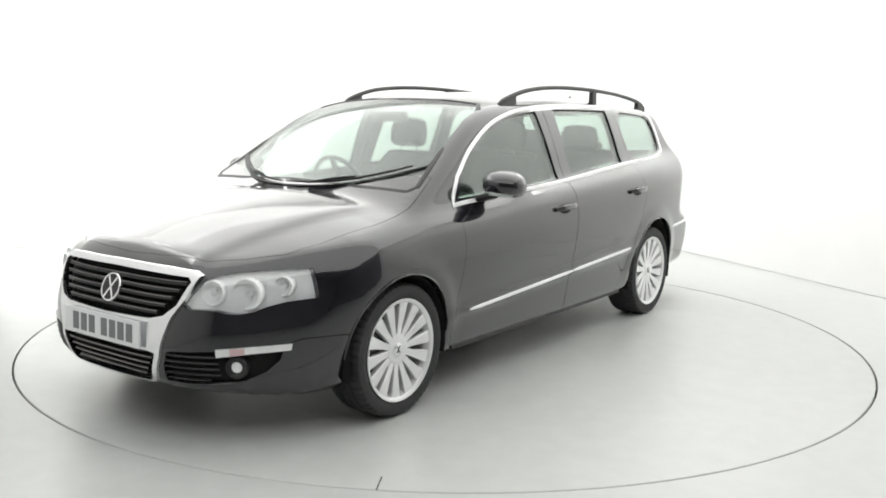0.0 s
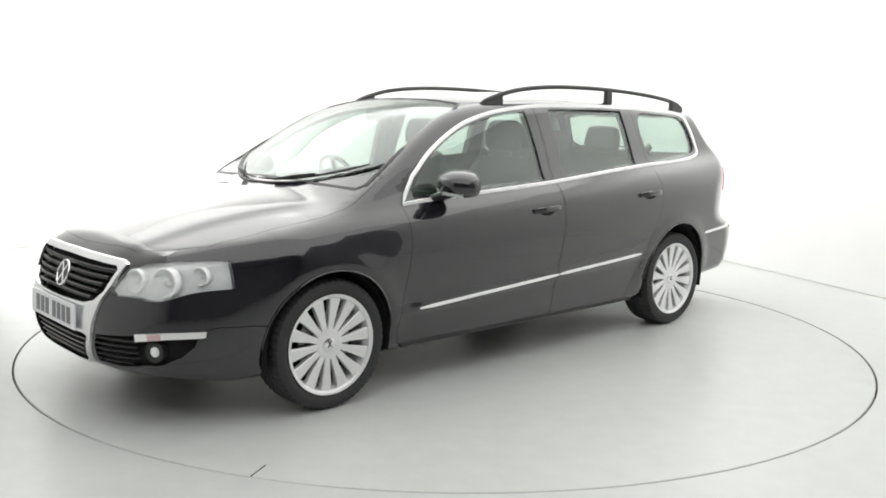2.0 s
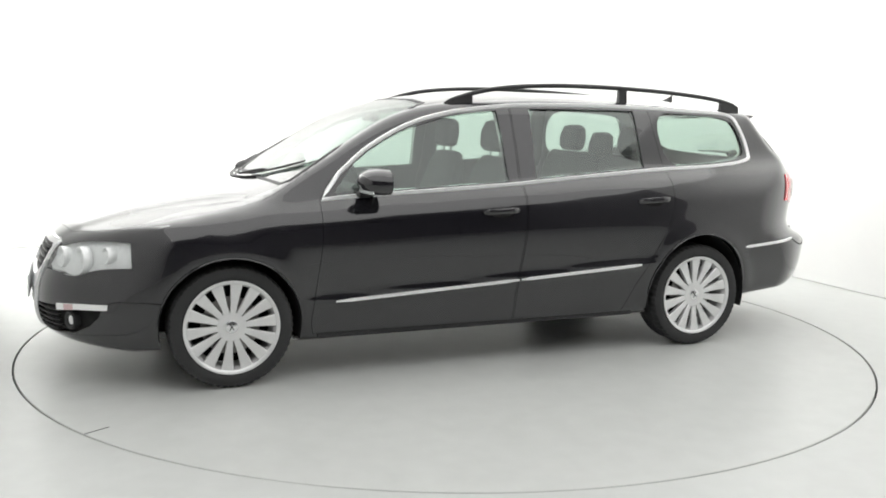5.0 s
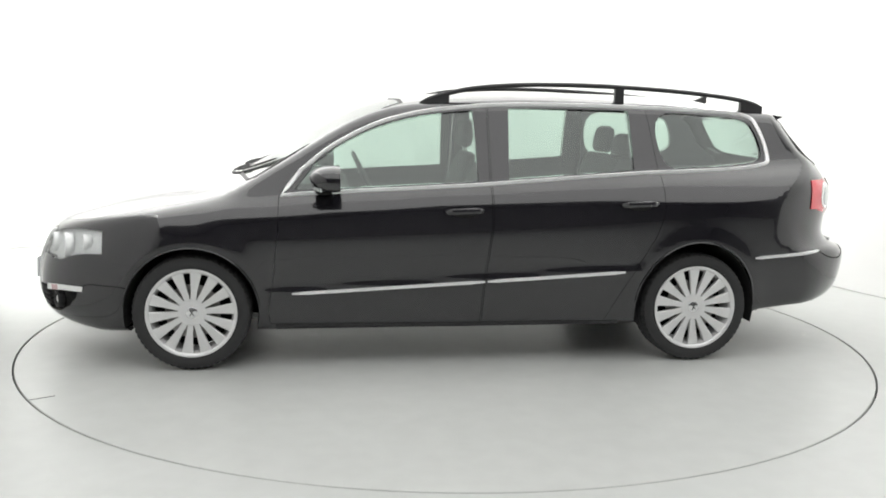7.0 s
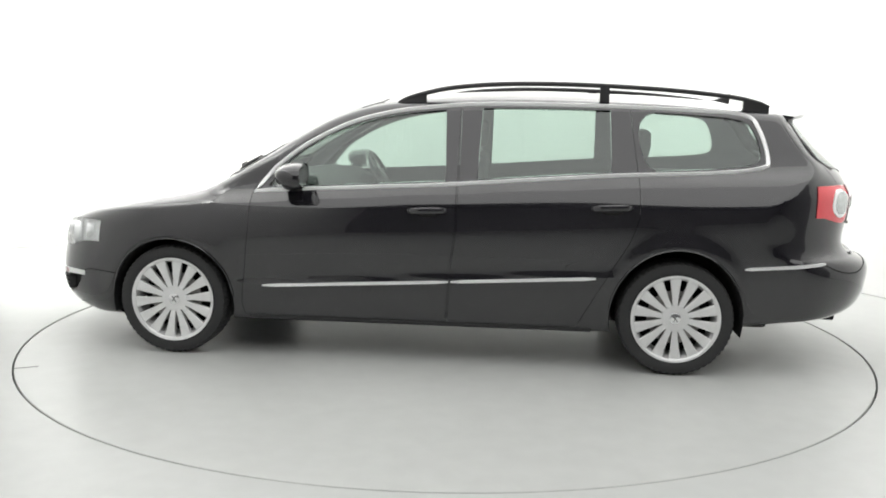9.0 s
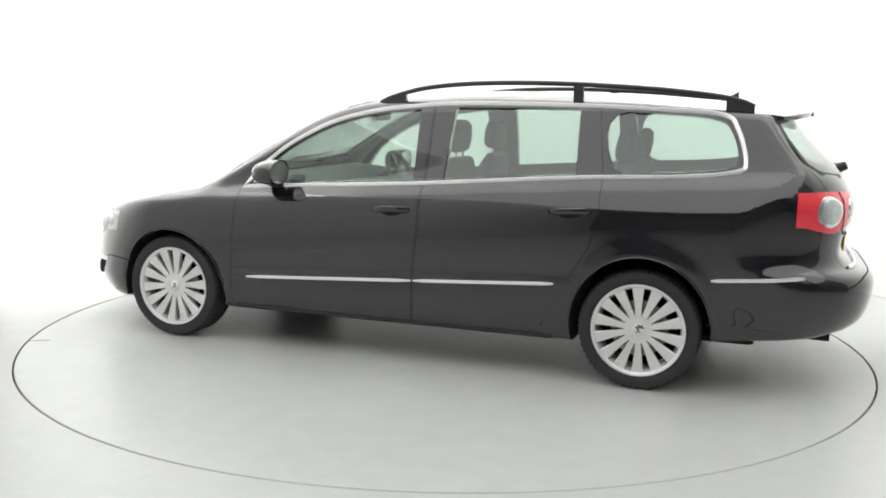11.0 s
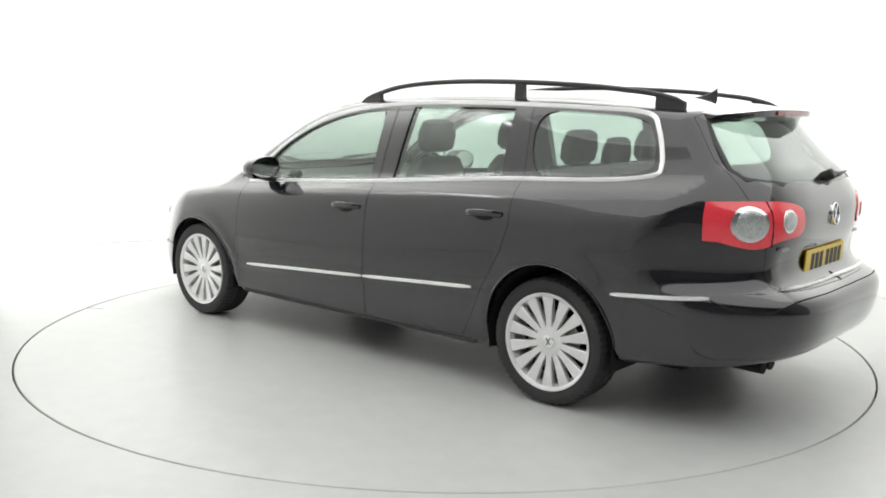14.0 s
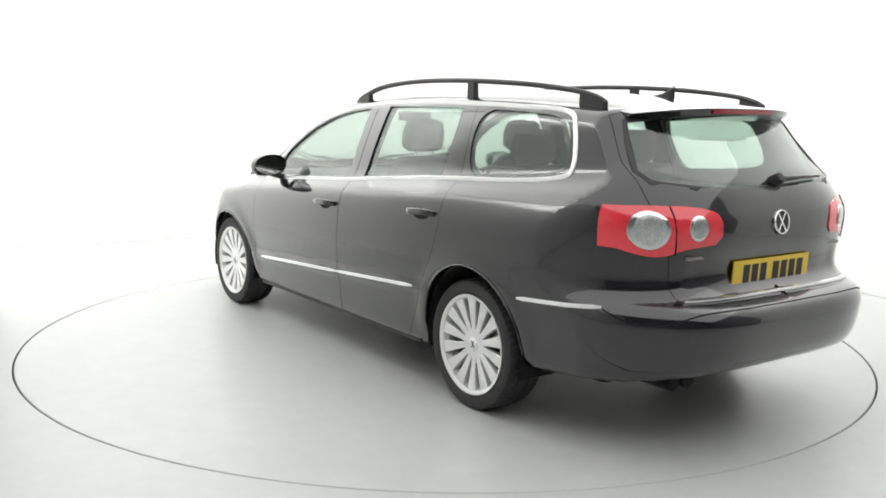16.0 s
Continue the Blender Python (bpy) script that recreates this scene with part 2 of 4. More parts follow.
def meet(o, d, near=0.0, far=3.0, steps=60):
    """Where rays from inside leave the form (o, d: n x 3)."""
    o, d = np.broadcast_arrays(np.asarray(o, float), np.asarray(d, float))
    a, width = np.full(len(o), near), far - near
    for _ in range(3):
        s = a[:, None] + width * np.linspace(0, 1, steps)[None, :]
        q = o[:, None, :] + d[:, None, :] * s[..., None]
        out = solid(q[..., 0], q[..., 1], q[..., 2]) > 0
        first = np.where(out.any(axis=1), out.argmax(axis=1), steps - 1)
        width = width / (steps - 1)
        a = s[np.arange(len(s)), np.maximum(first - 1, 0)]
    return o + d * (a + width / 2)[:, None]


# ---- the body's skin as a grid, and parts cut from it ----
def skin_grid():
    half = 84
    turn = np.linspace(-np.pi / 2, np.pi / 2, half)
    fan = np.radians(np.concatenate([np.linspace(88.5, 60, 15, endpoint=False), np.linspace(60, 0, 40, endpoint=False)]))
    stations = [(-1.70, -a) for a in fan] + [(x, 0.0) for x in np.linspace(-1.70, 1.70, 150)] + [(1.70, a) for a in fan[::-1]]
    o = np.array([(x, 0, .64) for x, a in stations for _ in turn])
    d = np.array([(math.sin(a), math.cos(a) * math.cos(w), math.cos(a) * math.sin(w)) for x, a in stations for w in turn])
    p = meet(o, d, 0, 1.6, 40).reshape(len(stations), half, 3)
    other = p[:, -2:0:-1] * np.array([1, -1, 1])
    return np.concatenate([p, other], axis=1)


GRID = skin_grid()
NU, NV = GRID.shape[:2]
NORMALS = slope(GRID.reshape(-1, 3)).reshape(NU, NV, 3)


def slab(keep, out, inn):
    """A solid leaf of the skin between two depths, of the grid's faces whose middle keep() takes."""
    mid = (GRID[:-1] + GRID[1:]) / 2
    mid = (mid + np.roll(mid, -1, axis=1)) / 2
    mask = keep(mid[..., 0], mid[..., 1], mid[..., 2])
    index, verts = {}, []

    def vert(i, j):
        key = (i, j % NV)
        if key not in index:
            index[key] = len(verts) // 2
            p, n = GRID[key], NORMALS[key]
            verts.extend((p + n * out, p + n * inn))
        return index[key] * 2

    faces, edges = [], {}
    for i, j in np.argwhere(mask):
        q = [vert(i, j), vert(i + 1, j), vert(i + 1, j + 1), vert(i, j + 1)]
        faces += [q, [v + 1 for v in reversed(q)]]
        for a, b in zip(q, q[1:] + q[:1]):
            if (b, a) in edges:
                del edges[(b, a)]
            else:
                edges[(a, b)] = 1
    faces += [[b, a, a + 1, b + 1] for a, b in edges]
    return raw(verts, faces)


def prism(poly, axis, lo, hi):
    """A block of the outline's shape, along x, y or z."""
    n = len(poly)
    put = {"x": lambda a, b, c: (c, a, b), "y": lambda a, b, c: (a, c, b), "z": lambda a, b, c: (a, b, c)}[axis]
    bm = bmesh.new()
    r0 = [bm.verts.new(put(a, b, lo)) for a, b in poly]
    r1 = [bm.verts.new(put(a, b, hi)) for a, b in poly]
    bm.faces.new(r0)
    bm.faces.new(r1[::-1])
    for i in range(n):
        bm.faces.new((r0[i], r0[(i + 1) % n], r1[(i + 1) % n], r1[i]))
    bmesh.ops.recalc_face_normals(bm, faces=bm.faces)
    me = bpy.data.meshes.new("prism")
    bm.to_mesh(me)
    bm.free()
    return me


def joined(meshes):
    bm = bmesh.new()
    for me in meshes:
        bm.from_mesh(me)
    out = bpy.data.meshes.new("joined")
    bm.to_mesh(out)
    bm.free()
    return out


def flipped(me):
    """The same mesh on the other side of the car."""
    bm = bmesh.new()
    bm.from_mesh(me)
    for v in bm.verts:
        v.co.y = -v.co.y
    bmesh.ops.reverse_faces(bm, faces=bm.faces)
    out = bpy.data.meshes.new(me.name)
    bm.to_mesh(out)
    bm.free()
    return out


def cut(a, b, how):
    oa, ob = new("cut_a", a), new("cut_b", b)
    mod = oa.modifiers.new("cut", "BOOLEAN")
    mod.operation, mod.object, mod.solver = how, ob, "EXACT"
    bpy.context.view_layer.update()
    me = bpy.data.meshes.new_from_object(oa.evaluated_get(bpy.context.evaluated_depsgraph_get()))
    bpy.data.objects.remove(oa)
    bpy.data.objects.remove(ob)
    me.materials.clear()
    return me


def skin_part(name, me, material, parent, label="", inner=None):
    """Link a piece of skin, its shading taken from the true form; faces turned inwards may have another material."""
    ob = link(name, me, [material, inner] if inner else material, parent, label, smooth=False)
    nl, nvt, nf = len(me.loops), len(me.vertices), len(me.polygons)
    co, vi, fn = np.empty(nvt * 3), np.empty(nl, int), np.empty(nf * 3)
    me.vertices.foreach_get("co", co)
    me.loops.foreach_get("vertex_index", vi)
    me.polygons.foreach_get("normal", fn)
    total = np.empty(nf, int)
    me.polygons.foreach_get("loop_total", total)
    fn = np.repeat(fn.reshape(-1, 3), total, axis=0)
    g = slope(co.reshape(-1, 3))[vi]
    dot = (g * fn).sum(1)
    n = np.where((dot > .72)[:, None], g, np.where((dot < -.72)[:, None], -g, fn))
    if inner:
        first = np.concatenate([[0], np.cumsum(total)[:-1]])
        me.polygons.foreach_set("material_index", (dot[first] < -.5).astype(int))
    me.polygons.foreach_set("use_smooth", [True] * nf)
    me.normals_split_custom_set([tuple(v) for v in n])
    return ob


def on_side(x, z, off=0.0):
    """The point of the left flank at (x, z), off metres proud."""
    p = meet(np.array([[x, 0, z]]), np.array([[0, 1.0, 0]]), .2, 1.1)
    return Vector((p + slope(p) * off)[0])


def on_end(y, z, front=True, off=0.0):
    """The point of the nose or tail at (y, z), off metres proud."""
    s = 1.0 if front else -1.0
    p = meet(np.array([[1.5 * s, y, z]]), np.array([[s, 0, 0]]), 0, 1.2)
    return Vector((p + slope(p) * off)[0])


def on_top(x, y, off=0.0):
    p = meet(np.array([[x, y, .6]]), np.array([[0, 0, 1.0]]), 0, 1.1)
    return Vector((p + slope(p) * off)[0])


# ---- the room ----
def structure(name, bm, material, label, category):
    ob = part(name, bm, material, None, label)
    return tagged(ob, label, category, kind="structure")


CORNER, ALONG_L, ALONG_R = Vector((1.30, 6.08, 0)), Vector((-.859, -.511, 0)), Vector((.39, -.921, 0))
R = 2.4425


def studio():
    # ground sheet with a round opening for the turntable
    bm = bmesh.new()
    ring = [bm.verts.new(((R + .006) * math.cos(a), (R + .006) * math.sin(a), 0)) for a in np.linspace(0, 2 * math.pi, 160, endpoint=False)]
    low = [bm.verts.new((v.co.x, v.co.y, -.06)) for v in ring]
    far = [bm.verts.new((14 * max(-1, min(1, 1.5 * math.cos(a))), 14 * max(-1, min(1, 1.5 * math.sin(a))) - 1, 0)) for a in np.linspace(0, 2 * math.pi, 160, endpoint=False)]
    for i in range(160):
        k = (i + 1) % 160
        bm.faces.new((ring[i], ring[k], far[k], far[i]))
        bm.faces.new((low[i], low[k], ring[k], ring[i]))
    structure("floor", bm, FLOOR, "glossy light grey painted studio floor", "floor")
    bm = bmesh.new()
    bmesh.ops.create_circle(bm, cap_ends=True, segments=96, radius=R + .02)
    for v in bm.verts:
        v.co.z = -.061
    structure("turntable_pit", bm, SEAM, "dark pit below the turntable's edge", "floor")
    # two white walls that meet in a rounded corner behind the car
    pts = [CORNER + ALONG_L * 9]
    a, b = CORNER + ALONG_L * 1.2, CORNER + ALONG_R * 1.2
    for i in range(13):
        t = i / 12
        pts.append(a * (1 - t) ** 2 + CORNER * 2 * t * (1 - t) + b * t * t)
    pts.append(CORNER + ALONG_R * 9)
    mid = Vector((-.5, 0, 0))

    def wall(name, line, material, label, height=CEILING):
        bm = bmesh.new()
        rows = []
        for i, p in enumerate(line):
            d = (line[min(i + 1, len(line) - 1)] - line[max(i - 1, 0)]).normalized()
            n = Vector((d.y, -d.x, 0))
            if n.dot(p - mid) < 0:
                n = -n
            q = p + n * .12
            rows.append([bm.verts.new(v) for v in ((p.x, p.y, .004), (p.x, p.y, height), (q.x, q.y, height), (q.x, q.y, .004))])
        for r, s in zip(rows, rows[1:]):
            for j in range(4):
                bm.faces.new((r[j], r[(j + 1) % 4], s[(j + 1) % 4], s[j]))
        bm.faces.new(rows[0])
        bm.faces.new(rows[-1][::-1])
        structure(name, bm, material, label, "wall")

    wall("wall_north", pts, WALL, "smooth white studio backdrop wall with a rounded corner")
    wall("wall_west", [Vector((-4.13, 2.87, 0)), Vector((-2.63, -.40, 0)), Vector((-2.75, -1.6, 0)), Vector((-2.9, -8.0, 0))], WALL, "white studio wall beside the turntable and the camera")
    e0, w0 = CORNER + ALONG_R * 9, CORNER + ALONG_L * 9
    wall("wall_south", [w0, Vector((-8, -9, 0)), Vector((8, -9, 0)), e0], HALL, "dark grey hall walls behind the camera")
    bm = bmesh.new()
    box(bm, -10, 10, -1.6, 8.5, CEILING + .004, CEILING + .2)
    structure("ceiling", bm, WALL, "white studio ceiling over the turntable", "ceiling")
    bm = bmesh.new()
    box(bm, -10, 10, -10, -1.6, CEILING + .004, CEILING + .2)
    structure("ceiling_hall", bm, HALL, "dark hall ceiling behind the studio", "ceiling")


studio()


def make_turntable():
    base = tagged(new("turntable"), "round flush light grey turntable with a thin dark edge seam", "turntable")
    bm = bmesh.new()
    prof = [(-.05, R - .02), (-.05, R - .004), (-.003, R - .004), (0, R - .008)]
    rings = lathe(bm, prof, 160, "z")
    bm.faces.new(rings[-1])
    bm.faces.new(rings[0][::-1])
    part("disc", bm, DISC, base, smooth=False)
    bm = bmesh.new()
    a = .5272
    box(bm, R - .12, R - .006, -.0025, .0025, -.002, .0012, m=pose(0, 0, 0, 0, 0, math.degrees(a)))
    part("plate_joint", bm, SEAM, base, "short dark joint at the disc's edge", smooth=False)
    return base


turntable = make_turntable()

# ---- the car ----
car = tagged(new("estate_car"), "glossy black estate car with chrome window trim and silver wheels", "car")
SIDE_CUT = (.30, 1.2)

# outlines in the car's side view (x, z)
SILL_LINE = [(.899, .908), (-.132, .966), (-.995, 1.032), (-1.497, 1.055), (-1.76, 1.085), (-1.803, 1.136)]
ROOF_LINE = [(-1.758, 1.286), (-1.683, 1.357), (-1.40, 1.377), (-1.10, 1.388), (-.70, 1.394), (-.32, 1.391), (-.06, 1.373), (.174, 1.341), (.405, 1.277), (.632, 1.161), (.795, 1.035)]
roof_fn = table([(a, b) for a, b in ROOF_LINE[1:]] + [(.899, .95)], -2, 1.2, .012)


def sill(x):
    return float(np.interp(-x, [-a for a, b in SILL_LINE[:5]], [b for a, b in SILL_LINE[:5]]))


def band(x0, x1, low, high, n=14):
    """The outline between two heights that vary with x."""
    xs = np.linspace(x0, x1, n)
    return [(x, low(x)) for x in xs] + [(x, high(x)) for x in xs[::-1]]


FRONT_PANE = [(.83, .935)] + [(x, sill(x) + .018) for x in np.linspace(.6, -.135, 6)] + [(-.118, float(roof_fn(-.118)) - .02)] + [(x, float(roof_fn(x)) - .02) for x in np.linspace(0, .72, 10)]
REAR_PANE = [(x, sill(x) + .018) for x in np.linspace(-.30, -1.0, 6)] + [(x, float(roof_fn(x)) - .02) for x in np.linspace(-.99, -.315, 6)]
QUARTER_PANE = [(-1.165, sill(-1.165) + .018), (-1.35, sill(-1.35) + .018), (-1.56, sill(-1.56) + .018), (-1.735, 1.10), (-1.778, 1.14), (-1.738, 1.275), (-1.68, 1.337), (-1.4, 1.357), (-1.118, 1.367)]
CHROME_LINE = curve_through(SILL_LINE[1:] + ROOF_LINE, 6) + [(.868, .945)]
QUARTER_PANE = rounded(QUARTER_PANE, 2)
DOOR_TOP = [(x, float(roof_fn(x)) + .014) for x in np.linspace(-.195, .80, 16)]
FRONT_DOOR = [(.912, .900), (.915, .72), (.945, .476), (.968, .30), (.955, .235), (-.15, .232), (-.165, .5), (-.197, .75), (-.197, .97)] + DOOR_TOP + [(.86, .985)]
REAR_DOOR = [(-.157, .232), (-.84, .232), (-.93, .40), (-1.02, .563), (-1.10, .70), (-1.145, .83), (-1.14, 1.03), (-1.10, 1.32)] + [(x, float(roof_fn(x)) + .014) for x in np.linspace(-1.09, -.202, 10)] + [(-.204, .97), (-.204, .75), (-.172, .5)]

# outlines seen from the front and back (y, z) and from above (x, y)
WINDSCREEN = mirrored([(0, 1.418), (.30, 1.412), (.50, 1.392), (.565, 1.365), (.635, 1.15), (.69, .995), (.66, .975), (.4, .985), (0, .998)])
REAR_GLASS = mirrored([(0, 1.345), (.45, 1.338), (.545, 1.325), (.575, 1.25), (.62, 1.13), (.60, 1.09), (.45, 1.07), (0, 1.058)])
HATCH = mirrored([(0, 1.382), (.5, 1.372), (.585, 1.345), (.64, 1.16), (.645, 1.03), (.62, .90), (.59, .80), (.575, .645), (.55, .628), (0, .622)])
BONNET = [(1.215, 0), (1.165, .26), (1.05, .48), (.96, .65), (.95, .71), (1.15, .745), (1.4, .752), (1.7, .715), (1.85, .66), (1.97, .55), (2.06, .42), (2.10, .2), (2.115, 0)]
BONNET = BONNET + [(x, -y) for x, y in BONNET[-2:0:-1]]
GRILLE_OUT = mirrored([(0, .714), (.30, .711), (.425, .704), (.457, .690), (.428, .60), (.385, .53), (.345, .42), (.335, .36), (.29, .255), (.255, .238), (0, .232)])
GRILLE_IN = mirrored([(0, .690), (.28, .687), (.412, .682), (.432, .666), (.398, .575), (.345, .530), (.28, .514), (0, .506)])
INTAKE = mirrored([(0, .383), (.28, .383), (.314, .375), (.310, .355), (.272, .262), (.25, .249), (0, .244)])
FOG_POCKET = [(.365, .388), (.56, .402), (.735, .408), (.725, .36), (.69, .315), (.61, .268), (.42, .252), (.335, .258), (.345, .33)]
HEADLAMP = [(.405, .560), (.435, .625), (.49, .690), (.62, .712), (.735, .716), (.86, .708), (.86, .602), (.75, .597), (.69, .580), (.64, .550), (.58, .546), (.53, .562)]
TAIL_LAMP = [(.92, 1.000), (.56, 1.008), (.43, .992), (.375, .965), (.365, .855), (.50, .842), (.55, .832), (.60, .812), (.65, .806), (.71, .822), (.75, .842), (.92, .846)]
TAIL_LAMP = rounded(TAIL_LAMP, 1)
HEADLAMP = rounded(HEADLAMP, 1)


LAMP_END = 1.80


def both(me):
    return joined([me, flipped(me)])


def make_body():
    shell_out = slab(lambda x, y, z: x > -9, 0, -.03)
    # close the small holes at the two poles of the grid
    bm = bmesh.new()
    bm.from_mesh(shell_out)
    bmesh.ops.holes_fill(bm, edges=[e for e in bm.edges if e.is_boundary], sides=0)
    bm.to_mesh(shell_out)
    bm.free()
    def arch(hx, hz, a, b):
        return [(a * math.cos(w) + hx, b * math.sin(w) + hz) for w in np.linspace(0, 2 * math.pi, 56, endpoint=False)]

    sides = [prism(arch(1.3545, .302, .342, .340), "y", .50, 1.2), prism(arch(-1.3545, .302, .345, .366), "y", .50, 1.2), prism(FRONT_DOOR, "y", *SIDE_CUT), prism(REAR_DOOR, "y", *SIDE_CUT),
             prism(QUARTER_PANE, "y", *SIDE_CUT), prism(FOG_POCKET, "x", 1.75, 2.6), prism(HEADLAMP, "x", LAMP_END, 2.6)]
    me = cut(shell_out, joined([both(t) for t in sides] + [prism(HATCH, "x", -2.6, -1.82), prism(GRILLE_IN, "x", 1.9, 2.6), prism(INTAKE, "x", 1.9, 2.6)]), "DIFFERENCE")
    me = cut(me, prism(WINDSCREEN, "x", 0.0, 1.3), "DIFFERENCE")
    me = cut(me, prism(BONNET, "z", .60, 1.3), "DIFFERENCE")
    skin_part("body_shell", me, PAINT, car, "glossy black painted body", LINING)


def panel(name, poly, axis, lo, hi, keep, out, inn, material, parent, label="", holes=(), inner=None, mirror=True, gap=0.0):
    """A piece of the skin of the given outline, and its twin on the other side. Returns the objects."""
    if gap:
        poly = shrunk(poly, gap)
    me = cut(slab(keep, out, inn), prism(poly, axis, lo, hi), "INTERSECT")
    for h in holes:
        me = cut(me, h, "DIFFERENCE")
    parents = parent if isinstance(parent, (list, tuple)) else [parent, parent]
    obs = []
    if mirror:
        twin = flipped(me)
        obs.append(skin_part(name, me, material, parents[0], label, inner))
        obs.append(skin_part(name, twin, material, parents[1], label, inner))
    else:
        obs.append(skin_part(name, me, material, parents[0], label, inner))
    return obs


def shrunk(poly, d):
    """The outline drawn in by d."""
    n = len(poly)
    turn = sum(poly[i][0] * poly[(i + 1) % n][1] - poly[(i + 1) % n][0] * poly[i][1] for i in range(n))
    s = 1 if turn > 0 else -1
    out = []
    for i in range(n):
        a, b, c = (np.array(poly[k % n], float) for k in (i - 1, i, i + 1))
        e, f = b - a, c - b
        e, f = e / max(np.linalg.norm(e), 1e-9), f / max(np.linalg.norm(f), 1e-9)
        m = np.array([-(e + f)[1], (e + f)[0]]) * s
        m = m / max(np.linalg.norm(m), 1e-9)
        co = max(.5, float(np.dot(m, np.array([-e[1], e[0]]) * s)))
        out.append(tuple(b + m * d / co))
    return out


make_body()
left = lambda x0, x1: (lambda x, y, z: (y > .2) & (x > x0) & (x < x1))
doors = {}
doors["f"] = panel("front_door", FRONT_DOOR, "y", *SIDE_CUT, left(-.35, 1.1), 0, -.045, PAINT, car, "", [prism(FRONT_PANE, "y", 0, 1.3)], TRIM, gap=.0022)
doors["r"] = panel("rear_door", REAR_DOOR, "y", *SIDE_CUT, left(-1.3, .0), 0, -.045, PAINT, car, "", [prism(REAR_PANE, "y", 0, 1.3)], TRIM, gap=.0022)
panel("window_pane", FRONT_PANE, "y", *SIDE_CUT, left(-.35, 1.1), -.008, -.012, GLASS, doors["f"], "green-tinted side window")
panel("window_pane", REAR_PANE, "y", *SIDE_CUT, left(-1.3, .0), -.008, -.012, GLASS, doors["r"], "green-tinted side window")
panel("quarter_window", QUARTER_PANE, "y", *SIDE_CUT, left(-1.95, -1.0), -.006, -.010, GLASS, car, "green-tinted rear quarter window")
bonnet = panel("bonnet", BONNET, "z", .6, 1.3, lambda x, y, z: (x > .8) & (z > .6), 0, -.02, PAINT, car, "", inner=DARK, mirror=False, gap=.0025)[0]
hatch = panel("tailgate", HATCH, "x", -2.6, -1.82, lambda x, y, z: (x < -1.7) & (z > .5), 0, -.03, PAINT, car, "", [prism(REAR_GLASS, "x", -2.7, -1.6)], TRIM, False, .0025)[0]
panel("rear_window", REAR_GLASS, "x", -2.6, -1.72, lambda x, y, z: (x < -1.7) & (z > .9), -.002, -.006, GLASS, hatch, "green-tinted rear window", mirror=False)
panel("windscreen", WINDSCREEN, "x", 0.0, 1.3, lambda x, y, z: (x > -.1) & (x < 1.35) & (z > .85), -.002, -.007, GLASS, car, "clear green-tinted windscreen", mirror=False)


def seal(name, poly, front, parent):
    """A black rubber seal round a pane."""
    bm = bmesh.new()
    path = []
    for y, z in poly:
        if front:
            p = meet(np.array([[0.0, y, z]]), np.array([[1.0, 0, 0]]), 0, 1.4)
        else:
            p = meet(np.array([[-1.5, y, z]]), np.array([[-1.0, 0, 0]]), 0, 1.2)
        path.append(Vector((p + slope(p) * -.001)[0]))
    sweep(bm, path, oval(.014, .005, 8), [Vector(v) for v in slope(np.array(path))], True)
    part(name, bm, PLASTIC, parent, "black rubber seal")


seal("windscreen_seal", WINDSCREEN, True, car)
seal("rear_window_seal", REAR_GLASS, False, hatch)


